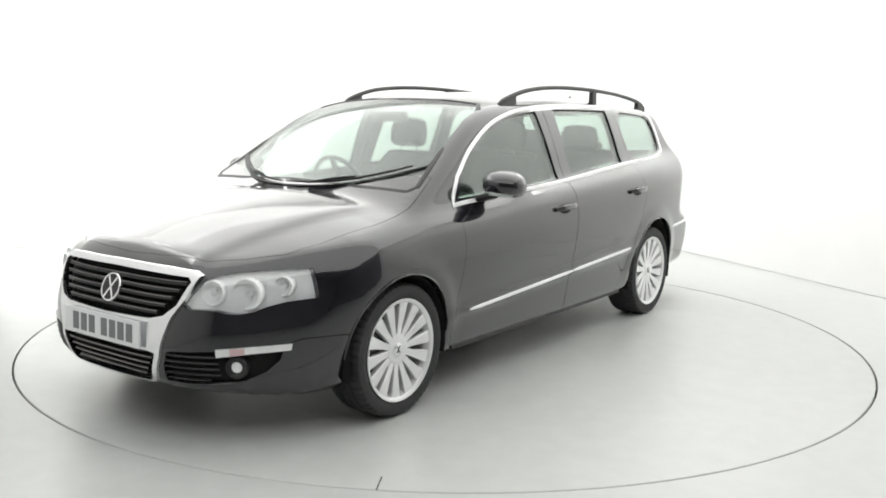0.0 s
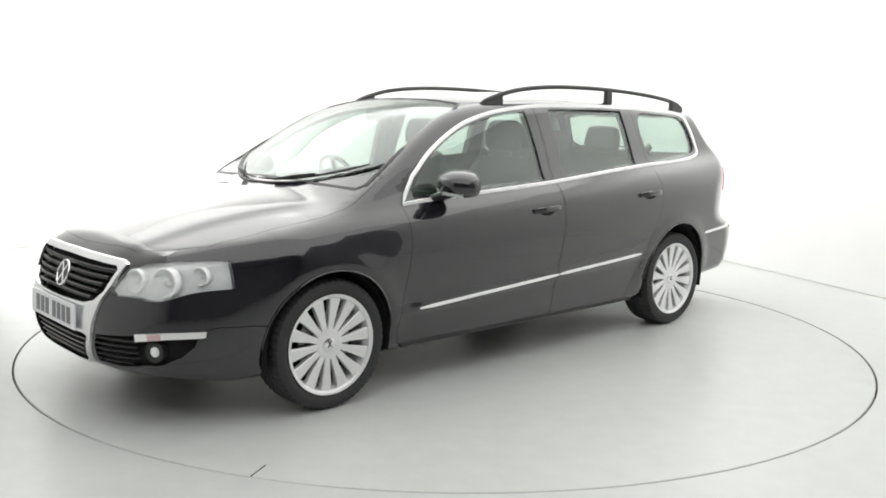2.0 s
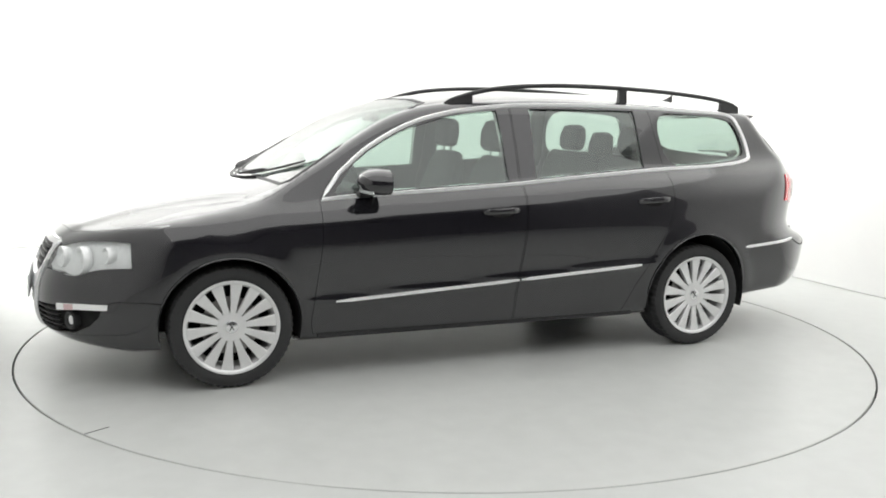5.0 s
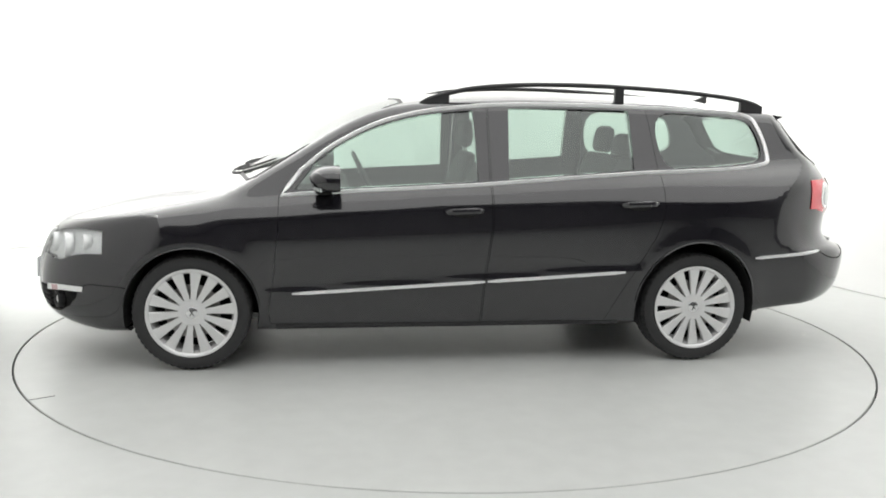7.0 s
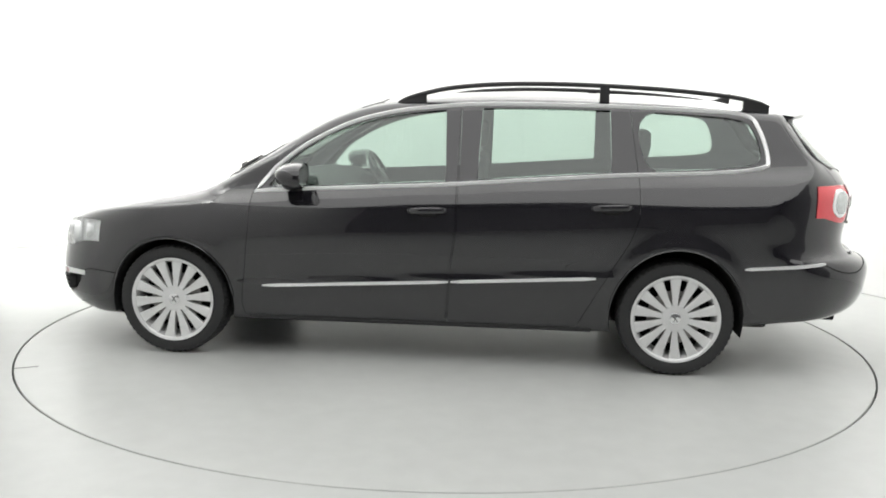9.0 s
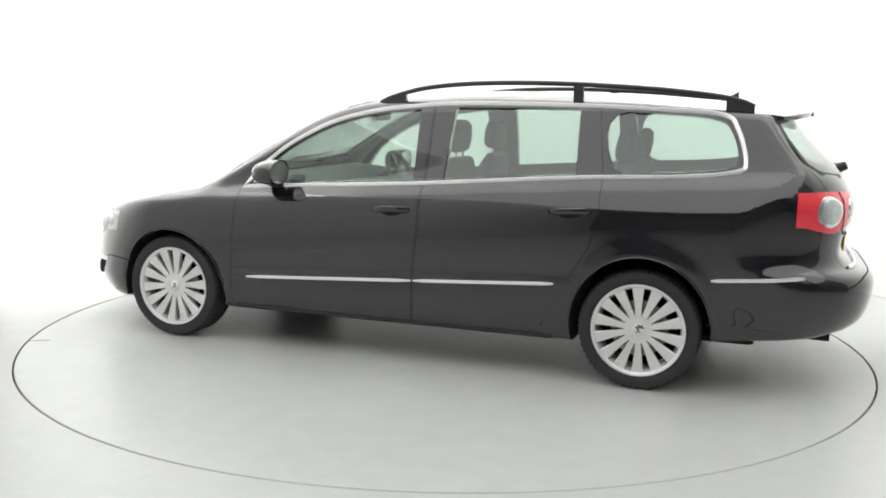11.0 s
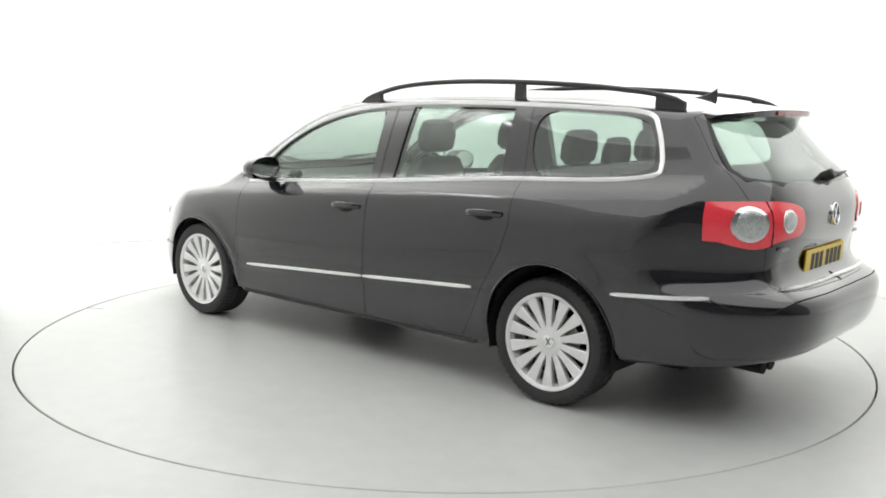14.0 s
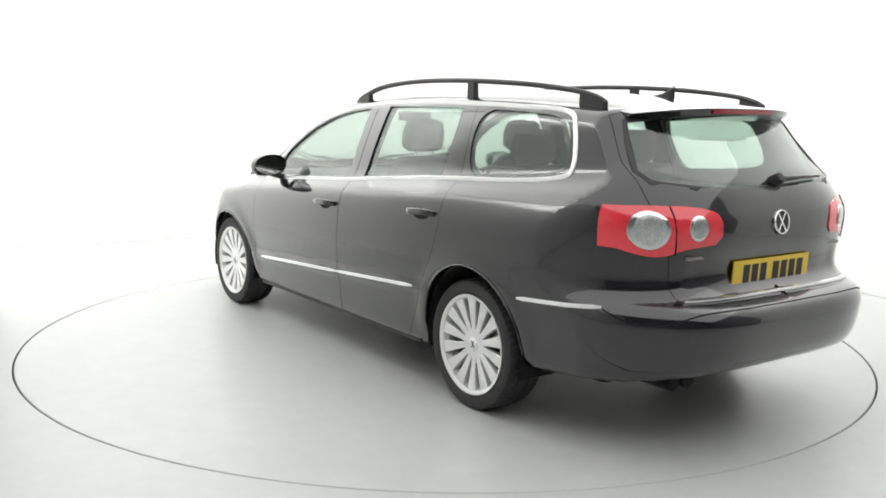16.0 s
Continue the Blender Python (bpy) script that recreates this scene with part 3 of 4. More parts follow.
# ---- wheels ----
def make_wheel():
    base = new("wheel", bpy.data.meshes.new("wheel"))
    bm = bmesh.new()
    prof = [(-.085, .222), (-.098, .240), (-.104, .275), (-.096, .303), (-.075, .3145), (-.045, .316), (-.043, .310), (-.035, .310), (-.033, .316), (-.004, .3165), (-.002, .310),
            (.006, .310), (.008, .3165), (.036, .316), (.038, .310), (.046, .310), (.048, .316), (.078, .3145), (.097, .303), (.104, .275), (.099, .245), (.092, .232), (.080, .226)]
    prof = [(p, r if r < .24 else .24 + (r - .24) * .797) for p, r in prof]
    rings = lathe(bm, prof, 168)
    for (p, r), ring in zip(prof, rings):
        if .03 < abs(p) < .1 and r > .285:
            for i, v in enumerate(ring):
                if (i + (1 if p > 0 else 0)) % 3 == 0:
                    v.co.x, v.co.z = v.co.x * .984, v.co.z * .984
    bm.to_mesh(base.data)
    bm.free()
    base.data.materials.append(RUBBER)
    base.data.polygons.foreach_set("use_smooth", [True] * len(base.data.polygons))
    base.data.set_sharp_from_angle(angle=radians(40))
    bm = bmesh.new()
    lathe(bm, [(-.085, .221), (-.07, .205), (.0, .198), (.055, .206), (.078, .216), (.090, .224), (.096, .232), (.099, .231), (.098, .224), (.090, .2135), (.074, .209), (.06, .203)], 72)
    part("rim", bm, SILVER, base, "silver alloy rim")
    spoke = bpy.data.meshes.new("spoke")
    bm = bmesh.new()
    rows = [(.068, .0140, .074), (.09, .0165, .0760), (.105, .0160, .0770), (.15, .0215, .082), (.19, .0265, .086), (.2125, .0300, .087)]
    ring = []
    for r, w, h in rows:
        ring.append([bm.verts.new(v) for v in ((r, h - .030, -w * .9), (r, h - .003, -w), (r, h, -w * .86), (r, h, w * .86), (r, h - .003, w), (r, h - .030, w * .9))])
    for p, q in zip(ring, ring[1:]):
        for j in range(5):
            bm.faces.new((p[j], p[j + 1], q[j + 1], q[j]))
    bmesh.ops.recalc_face_normals(bm, faces=bm.faces)
    if sum(f.normal.y for f in bm.faces if abs(f.normal.y) > .9) < 0:
        bmesh.ops.reverse_faces(bm, faces=bm.faces)
    bm.to_mesh(spoke)
    bm.free()
    spoke.materials.append(SILVER)
    for i in range(14):
        ob = new("spoke", spoke)
        ob.parent = base
        ob.matrix_local = pose(0, 0, 0, 0, i * 360 / 14 + 6, 0)
    bm = bmesh.new()
    rings = lathe(bm, [(.02, .074), (.062, .0745), (.0725, .072), (.0750, .066), (.0735, .050), (.0725, .036), (.0735, .033)], 42)
    bm.faces.new(rings[-1])
    part("hub", bm, SILVER, base, "silver wheel hub")
    bm = bmesh.new()
    rings = lathe(bm, [(.070, .030), (.0775, .0295), (.079, .027)], 30)
    bm.faces.new(rings[-1])
    cap = part("centre_cap", bm, CHROME, base, "round silver centre cap with a plain mark")
    bm = bmesh.new()
    for tilt in (33, -33):
        box(bm, -.002, .002, .079, .0802 + .0003 * (tilt > 0), -.019, .019, m=pose(0, 0, 0, 0, tilt, 0))
    part("mark", bm, PLASTIC, cap, smooth=False)
    bm = bmesh.new()
    rings = lathe(bm, [(.028, .06), (.034, .06), (.034, .142), (.024, .142)], 40)
    part("brake_disc", bm, STEEL, base, "bare steel brake disc")
    bm = bmesh.new()
    rings = lathe(bm, [(-.06, .196), (-.02, .196), (-.015, .05)], 30)
    bm.faces.new(rings[-1])
    part("wheel_back", bm, DARK, base)
    return base


wheel = make_wheel()
wheel.parent = car
wheel.matrix_local = pose(1.3545, .768, .301, 0, 0, 0)
for x, y, a, b in ((-1.3545, .768, 9, 0), (1.3545, -.768, 17, 180), (-1.3545, -.768, 3, 180)):
    w = copy_thing(wheel, pose(x, y, .301, 0, a, b) if not b else pose(x, y, .301, 0, 0, 180))
    w.parent = car


def make_underside():
    # arch liners, floor pan, sills' inner sides
    for x in (1.3545, -1.3545):
        for s in (1, -1):
            bm = bmesh.new()
            n, rows = 24, []
            for y in (.50 * s, .858 * s):
                rows.append([bm.verts.new((x + (.339 if x > 0 else .342) * math.cos(a), y, .302 + (.337 if x > 0 else .362) * math.sin(a))) for a in np.linspace(math.radians(-14), math.radians(194), n)])
            for i in range(n - 1):
                bm.faces.new((rows[0][i], rows[0][i + 1], rows[1][i + 1], rows[1][i]))
            bm.faces.new(rows[0])
            part("arch_liner", bm, DARK, car, "black wheel arch liner")
    bm = bmesh.new()
    box(bm, -.98, .97, -.72, .72, .22, .26, .01)
    part("floor_pan", bm, DARK, car)
    bm = bmesh.new()
    path = curve_through([(-.4, .25, .21), (-1.2, .30, .22), (-1.9, .42, .25), (-2.15, .46, .29)], 6)
    sweep(bm, path, oval(.03, .03, 10))
    part("exhaust_pipe", bm, STEEL, car, "dull steel exhaust pipe")
    for y in (.43, .52):
        bm = bmesh.new()
        sweep(bm, [(-2.08, y, .292), (-2.245, y, .288)], oval(.036, .030, 16))
        part("tailpipe", bm, DARK, car, "dark round tailpipe end")
    bm = bmesh.new()
    box(bm, -1.9, -1.05, -.55, .55, .20, .27, .03)
    part("rear_axle", bm, DARK, car)


make_underside()


# ---- trim on the flanks ----
def side_trim():
    strip = [(-.006, -.009), (.007, -.009), (.009, 0), (.007, .009), (-.006, .009)]
    for s in (1, -1):
        bm = bmesh.new()
        path, ups = [], []
        for x, z in CHROME_LINE + [(.899, .905)]:
            p = on_side(x, z, .001)
            path.append((p.x, p.y * s, p.z))
        path += [(q.x, q.y * s, q.z) for q in (on_side(x, sill(x), .001) for x in np.linspace(.8, -.05, 10))]
        n = [Vector((0, s, 0)) for _ in path]
        sweep(bm, path, oval(.0115, .007, 8, 3), n, True)
        part("window_trim", bm, BRIGHT, car, "bright chrome strip round the side windows")
        for x0, z0, x1, z1, nm in ((.845, .402, -.165, .461, "door_strip"), (-.178, .462, -.933, .508, "door_strip"), (-1.685, .578, -2.10, .607, "bumper_strip")):
            bm = bmesh.new()
            path = []
            for k in np.linspace(0, 1, 14):
                p = on_side(x0 + (x1 - x0) * k, z0 + (z1 - z0) * k, .002)
                path.append((p.x, p.y * s, p.z))
            sweep(bm, path, oval(.009, .006, 8, 3), [Vector((0, s, 0))] * len(path), scales=[.5] + [1] * 12 + [.6])
            holder = doors["f" if x0 > 0 else "r"][0 if s > 0 else 1] if nm == "door_strip" else car
            part(nm, bm, BRIGHT, holder, "thin chrome strip")
        for x, z, d in ((-.048, .832, "f"), (-1.0, .872, "r")):
            door = doors[d][0 if s > 0 else 1]
            bm = bmesh.new()
            path = []
            for k in np.linspace(-1, 1, 13):
                p = on_side(x + .10 * k, z - .004 * k, .034 * (1 - abs(k) ** 5) + .002)
                path.append((p.x, p.y * s, p.z))
            sweep(bm, path, oval(.016, .010, 10, 2.6), [Vector((0, s, 0))] * 13, scales=[.7] + [1] * 11 + [.7])
            part("door_handle", bm, PAINT, door, "black painted pull handle")
            # flat dark oval on the skin, drawn for the shade of the grip's hollow
            bm = bmesh.new()
            o = on_side(x, z - .004, .0015)
            pts = [on_side(x + .062 * math.cos(a), z - .006 + .026 * math.sin(a), .0015) for a in np.linspace(0, 2 * math.pi, 20, endpoint=False)]
            c = bm.verts.new((o.x, o.y * s, o.z))
            vs = [bm.verts.new((p.x, p.y * s, p.z)) for p in pts]
            for i in range(20):
                bm.faces.new((c, vs[i], vs[(i + 1) % 20]))
            part("handle_shade", bm, DARK, door)


side_trim()


def make_mirror(s):
    base = new("door_mirror", bpy.data.meshes.new("door_mirror"))
    bm = bmesh.new()
    # rounded housing, flat towards the back
    n, m = 20, 12
    rings = []
    for i in range(m + 1):
        t = i / m
        xx = -.075 + .155 * t
        k = (1 - max(0, (t - .12) / .88) ** 2.4) ** .5 if t > .12 else .97
        k = max(k, .02)
        ring = []
        for j in range(n):
            a = 2 * math.pi * j / n
            cy, cz = math.cos(a), math.sin(a)
            yy = .108 * k * math.copysign(abs(cy) ** .8, cy)
            zz = .066 * k * math.copysign(abs(cz) ** .8, cz)
            zz += -.012 * (yy / .1) * (1 if yy > 0 else .3)
            ring.append(bm.verts.new((xx, yy, zz)))
        rings.append(ring)
    for p, q in zip(rings, rings[1:]):
        for j in range(n):
            bm.faces.new((p[j], p[(j + 1) % n], q[(j + 1) % n], q[j]))
    bm.faces.new(rings[-1])
    bmesh.ops.recalc_face_normals(bm, faces=bm.faces)
    bm.to_mesh(base.data)
    bm.free()
    base.data.materials.append(PAINT)
    base.data.polygons.foreach_set("use_smooth", [True] * len(base.data.polygons))
    base.parent = car
    base.matrix_local = Matrix.Translation((.675, .925 * s, 1.005)) @ (Matrix.Diagonal((1, s, 1, 1)))
    bm = bmesh.new()
    rings = [[(-.072, .100 * math.cos(a), .060 * math.sin(a)) for a in np.linspace(0, 2 * math.pi, 20, endpoint=False)]]
    vs = [bm.verts.new(v) for v in rings[0]]
    bm.faces.new(vs)
    bmesh.ops.solidify(bm, geom=bm.faces[:], thickness=.003)
    part("mirror_glass", bm, mirror_mat, base, "mirror glass", smooth=False)
    bm = bmesh.new()
    sweep(bm, [(.02, -.07, -.048), (.055, -.02, -.047), (.052, .04, -.050), (.02, .085, -.055)], oval(.010, .006, 8), [Vector((1, 0, 0))] * 4)
    part("indicator", bm, WHITELENS, base, "clear indicator strip")
    bm = bmesh.new()
    sweep(bm, curve_through([(.0, -.155, -.085), (.005, -.10, -.075), (.01, -.03, -.055)], 4), oval(.045, .018, 10, 3), [Vector((0, 0, 1))] * 9)
    part("mirror_arm", bm, PLASTIC, base, "black mirror arm")


mirror_mat = mat("mirror", (.9, .9, .9), .02, 1.0)
for s in (1, -1):
    make_mirror(s)


# ---- roof rails and aerial ----
def roof_rails():
    for s in (1, -1):
        base = new("roof_rail", bpy.data.meshes.new("roof_rail"))
        base.parent = car
        pts = [(.16, 1.397), (.05, 1.437), (-.12, 1.477), (-.35, 1.500), (-.62, 1.508), (-.95, 1.503), (-1.30, 1.486), (-1.55, 1.464), (-1.70, 1.443), (-1.83, 1.408)]
        pts = curve_through(pts, 5)
        bm = bmesh.new()
        path = [(x, s * (.575 - .035 * max(0, (-x - .9)) ** 1.3 - .03 * max(0, x + .1)), z - .003) for x, z in pts]
        sweep(bm, path, oval(.015, .0125, 12, 2.6), scales=[.35, .7] + [1] * (len(path) - 4) + [.7, .35])
        bm.to_mesh(base.data)
        bm.free()
        base.data.materials.append(PLASTIC)
        base.data.polygons.foreach_set("use_smooth", [True] * len(base.data.polygons))
        for a, b, nm in ((.15, .0, "front_foot"), (-.935, -.985, "middle_post"), (-1.69, -1.825, "rear_foot")):
            bm = bmesh.new()
            rows = []
            for k in np.linspace(0, 1, 7):
                x = a + (b - a) * k
                near = min(path, key=lambda q: abs(q[0] - x))
                low = on_top(x, near[1]).z - .012
                rows.append([bm.verts.new((x, near[1] + d, z)) for d, z in ((-.016, low), (-.013, near[2]), (.013, near[2]), (.016, low))])
            for p, q in zip(rows, rows[1:]):
                for j in range(4):
                    bm.faces.new((p[j], p[(j + 1) % 4], q[(j + 1) % 4], q[j]))
            bm.faces.new(rows[0])
            bm.faces.new(rows[-1][::-1])
            part(nm, bm, PLASTIC, base)
    bm = bmesh.new()
    z = on_top(-1.72, 0).z
    rows = []
    for k in np.linspace(0, 1, 9):
        w, h = .032 * (1 - k) ** .6 + .003, .044 * k ** 1.6
        rows.append([bm.verts.new((-1.62 - .11 * k, y, zz)) for y, zz in ((-w, z - .02), (-w * .5, z + .01 + h * .8), (0, z + .012 + h), (w * .5, z + .01 + h * .8), (w, z - .02))])
    for p, q in zip(rows, rows[1:]):
        for j in range(4):
            bm.faces.new((p[j], p[j + 1], q[j + 1], q[j]))
    bm.faces.new(rows[-1])
    part("aerial", bm, PLASTIC, car, "black roof aerial fin")


roof_rails()

# ---- nose ----
front = lambda x, y, z: (x > 1.5) & (z < .95)
PRE = (1.6, 2.7)
panel("grille_surround", GRILLE_OUT, "x", *PRE, front, .012, -.006, CHROME, car, "broad bright chrome grille surround", [prism(GRILLE_IN, "x", 1.5, 2.8), prism(INTAKE, "x", 1.5, 2.8)], None, False)
grille = panel("grille", shrunk(GRILLE_IN, -.004), "x", *PRE, front, -.035, -.045, DARK, car, "black slatted radiator grille", mirror=False)[0]
intake = panel("lower_intake", shrunk(INTAKE, -.004), "x", *PRE, front, -.035, -.045, DARK, car, "black lower air intake", mirror=False)[0]


def slats():
    for zs, w0, w1, holder in (((.538, .568, .598, .628, .658), .30, .405, grille), ((.272, .298, .324, .350), .235, .285, intake)):
        for i, z in enumerate(zs):
            w = w0 + (w1 - w0) * (i / (len(zs) - 1)) ** .8
            bm = bmesh.new()
            path = [on_end(y, z, True, -.012) for y in np.linspace(-w, w, 17)]
            sweep(bm, path, [(-.014, -.007), (.012, -.005), (.014, .0), (.012, .005), (-.014, .007)], [Vector((0, 0, 1))] * 17)
            part("slat", bm, PLASTIC, holder)
            bm = bmesh.new()
            path = [on_end(y, z + .004, True, .001) for y in np.linspace(-w, w, 17)]
            sweep(bm, path, oval(.0022, .0022, 6))
            part("slat_edge", bm, STEEL, holder, "thin bright slat edge")


slats()


def badge(name, place, normal, r, parent):
    """A round chrome mark of a ring and plain strokes."""
    z = Vector(normal).normalized()
    m = Matrix.Translation(place) @ z.to_track_quat("Y", "Z").to_matrix().to_4x4()
    base = new(name, bpy.data.meshes.new(name))
    bm = bmesh.new()
    rings = lathe(bm, [(-.01, r), (.004, r), (.007, r * .97), (.007, r * .88), (.003, r * .86)], 36)
    bm.to_mesh(base.data)
    bm.free()
    base.data.materials.append(CHROME)
    base.parent = parent
    base.matrix_local = m
    tagged(base, "round chrome badge")
    bm = bmesh.new()
    rings = lathe(bm, [(-.01, r * .99), (.002, r * .9)], 36)
    bm.faces.new(rings[-1])
    part("badge_field", bm, PLASTIC, base, smooth=False)
    for tilt in (33, -33):
        bm = bmesh.new()
        box(bm, -r * .075, r * .075, .0, .006, -r * .86, r * .86, .001, m=pose(0, 0, 0, 0, tilt, 0))
        part("stroke", bm, CHROME, base, smooth=False)


p = on_end(0, .60, True, .004)
badge("front_badge", p, (1, 0, .38), .062, car)


def plate(name, parent, centre, lean, back, facing, ink):
    """A number plate, its characters drawn as plain bars."""
    base = new(name, bpy.data.meshes.new(name))
    bm = bmesh.new()
    box(bm, -.004, .004, -.26, .26, -.0555, .0555, .002)
    bm.to_mesh(base.data)
    bm.free()
    base.data.materials.append(back)
    base.parent = parent
    base.matrix_local = Matrix.Translation(centre) @ pose(0, 0, 0, 0, lean, 0 if facing > 0 else 180)
    me = bpy.data.meshes.new("plate_bar")
    bm = bmesh.new()
    box(bm, .0045, .0056, -.021, .021, -.037, .037)
    bm.to_mesh(me)
    bm.free()
    me.materials.append(ink)
    for i, y in enumerate((-.195, -.138, -.081, -.024, .062, .119, .176)):
        ob = new("plate_bar", me)
        ob.parent = base
        ob.matrix_local = pose(0, -y, 0)
    return base


plate("front_plate", car, (2.268, 0, .445), -2, WHITE, 1, WASHED_INK)
tagged(bpy.data.objects["front_plate"], "white number plate with plain dark bars, washed out in colour")

pocket = panel("fog_pocket", shrunk(FOG_POCKET, -.004), "x", *PRE, lambda x, y, z: front(x, y, z) & (y > .2), -.028, -.040, DARK, car, "black lower bumper grille")
for ob, s in zip(pocket, (1, -1)):
    for z in (.275, .300, .325, .350, .375):
        bm = bmesh.new()
        y0, y1 = .35, (.56 if z > .29 else .52)
        path = [on_end(y * s, z, True, -.008) for y in np.linspace(y0, y1, 8)]
        sweep(bm, path, oval(.010, .0045, 8), [Vector((0, 0, 1))] * 8)
        part("slat", bm, PLASTIC, ob)
    bm = bmesh.new()
    c = on_end(.612 * s, .333, True, -.006)
    rings = lathe(bm, [(-.03, .046), (.0, .046), (.006, .042), (.004, .034), (-.012, .012)], 28)
    bm.faces.new(rings[-1])
    lamp = part("fog_lamp", bm, PLASTIC, ob, "round dark fog lamp")
    lamp.matrix_local = Matrix.Translation(c) @ Vector((1, .55 * s, 0)).to_track_quat("Y", "Z").to_matrix().to_4x4()
    bm = bmesh.new()
    rings = lathe(bm, [(-.012, .024), (-.004, .022), (.0, .014)], 20)
    bm.faces.new(rings[-1])
    part("bulb", bm, LAMPINSIDE, lamp, "bright bulb in the fog lamp")
panel("bumper_strip", [(.555, .410), (.66, .420), (.752, .424), (.750, .398), (.66, .392), (.558, .378)], "x", *PRE, lambda x, y, z: front(x, y, z) & (y > .2), .006, -.004, BRIGHT, car, "bright strip with a pink side marker")
panel("side_marker", [(.60, .413), (.64, .416), (.642, .389), (.603, .384)], "x", *PRE, lambda x, y, z: front(x, y, z) & (y > .2), .008, .004, AMBER, car, "pink side marker")

lamps = panel("headlamp", shrunk(HEADLAMP, -.003), "x", LAMP_END - .003, 2.7, lambda x, y, z: front(x, y, z) & (y > .2), -.021, -.031, LAMPINSIDE, car, "clear headlamp with chrome reflectors")
covers = panel("lamp_cover", shrunk(HEADLAMP, .003), "x", LAMP_END + .003, 2.7, lambda x, y, z: front(x, y, z) & (y > .2), .001, -.003, CLEAR, lamps, "clear plastic lamp cover")
for ob, s in zip(lamps, (1, -1)):
    for y, z, r in ((.515, .632, .052), (.625, .628, .064), (.715, .655, .040)):
        bm = bmesh.new()
        c = on_end(y * s, z, True, -.024)
        rings = lathe(bm, [(-.02, r), (.020, r), (.022, r * .93), (.004, r * .62), (-.004, r * .30), (.008, r * .26), (.012, r * .12)], 30)
        bm.faces.new(rings[-1])
        ref = part("reflector", bm, LAMPINSIDE, ob, "round bright reflector")
        ref.matrix_local = Matrix.Translation(c) @ Vector((1, .35 * s, .05)).to_track_quat("Y", "Z").to_matrix().to_4x4()

# ---- tail ----
back = lambda x, y, z: (x < -1.75) & (z > .5) & (y > .1)
tails = panel("tail_lamp", TAIL_LAMP, "x", -2.7, -2.045, back, .005, -.012, RED, car, "red tail lamp with round clear lenses")
for (y, z, r) in ((.66, .912, .075), (.488, .920, .050)):
    circle = [(y + r * .82 * math.cos(a), z + r * math.sin(a)) for a in np.linspace(0, 2 * math.pi, 32, endpoint=False)]
    inner = [(y + r * .66 * math.cos(a), z + r * .80 * math.sin(a)) for a in np.linspace(0, 2 * math.pi, 28, endpoint=False)]
    lens = panel("clear_lens", circle, "x", -2.7, -1.7, back, .008, .002, CHROME, tails, "round clear lens with a bright rim")
    panel("lens_centre", inner, "x", -2.7, -1.7, back, .011, .006, WHITELENS, lens, "")


def tail_parts():
    bm = bmesh.new()
    path = [on_end(y, .637, False, .006) for y in np.linspace(-.555, .555, 25)]
    sweep(bm, path, oval(.007, .009, 8, 3))
    part("tailgate_strip", bm, CHROME, hatch, "chrome strip along the tailgate's edge")
    p = on_end(0, .715, False, .008)
    plate("rear_plate", hatch, (p.x - .004, 0, .716), 3, YELLOW, -1, INK)
    tagged(bpy.data.objects["rear_plate"], "yellow number plate with plain dark bars")
    p = on_end(0, .922, False, .003)
    badge("rear_badge", p, (-1, 0, .12), .052, hatch)
    for y, w in ((.47, .055), (-.47, .045)):
        bm = bmesh.new()
        p = on_end(y, .800, False, .002)
        box(bm, p.x - .003, p.x + .02, y - w, y + w, .793, .807, .002)
        part("model_script", bm, STEEL, hatch, "small chrome strip of unreadable script")
    # spoiler with the high brake lamp
    bm = bmesh.new()
    rows = []
    crest = on_top(-1.96, 0).z
    for y in np.linspace(-.535, .535, 29):
        k = abs(y) / .535
        zt = crest - .008 - .030 * k ** 3
        x1 = -2.115 + .15 * k ** 3.2
        d = .052 * (1 - .45 * k ** 4)
        rows.append([bm.verts.new(v) for v in ((-1.88, y, on_top(-1.88, y).z - .001), (x1 + .07, y, zt - .002), (x1, y, zt - .012), (x1 + .012, y, zt - d * .8), (x1 + .09, y, zt - d - .012), (-1.88, y, zt - d))])
    for p, q in zip(rows, rows[1:]):
        for j in range(6):
            bm.faces.new((p[j], p[(j + 1) % 6], q[(j + 1) % 6], q[j]))
    bm.faces.new(rows[0])
    bm.faces.new(rows[-1][::-1])
    sp = part("spoiler", bm, PAINT, hatch, "black roof spoiler", angle=50)
    bm = bmesh.new()
    path = [(-2.115 + .15 * (abs(y) / .535) ** 3.2 + .005, y, crest - .034 - .030 * (abs(y) / .535) ** 3) for y in np.linspace(-.20, .20, 13)]
    sweep(bm, path, oval(.006, .012, 8, 3), (0, 0, 1))
    part("high_brake_lamp", bm, DIMRED, sp, "dark red high brake lamp")
    # wiper
    a = on_end(-.02, 1.082, False, .02)
    b = on_end(-.36, 1.088, False, .014)
    bm = bmesh.new()
    sweep(bm, curve_through([a, (a + b) / 2 + Vector((-.02, 0, .004)), b], 6), oval(.010, .008, 8), scales=[1.3] * 4 + [1] * 5 + [.7] * 4)
    arm = part("rear_wiper", bm, PLASTIC, hatch, "black rear wiper")
    bm = bmesh.new()
    rings = lathe(bm, [(-.03, .026), (.02, .024), (.026, .016)], 20)
    bm.faces.new(rings[-1])
    knob = part("wiper_hub", bm, PLASTIC, arm)
    knob.matrix_local = Matrix.Translation(a) @ Vector((-1, 0, .5)).to_track_quat("Y", "Z").to_matrix().to_4x4()


tail_parts()


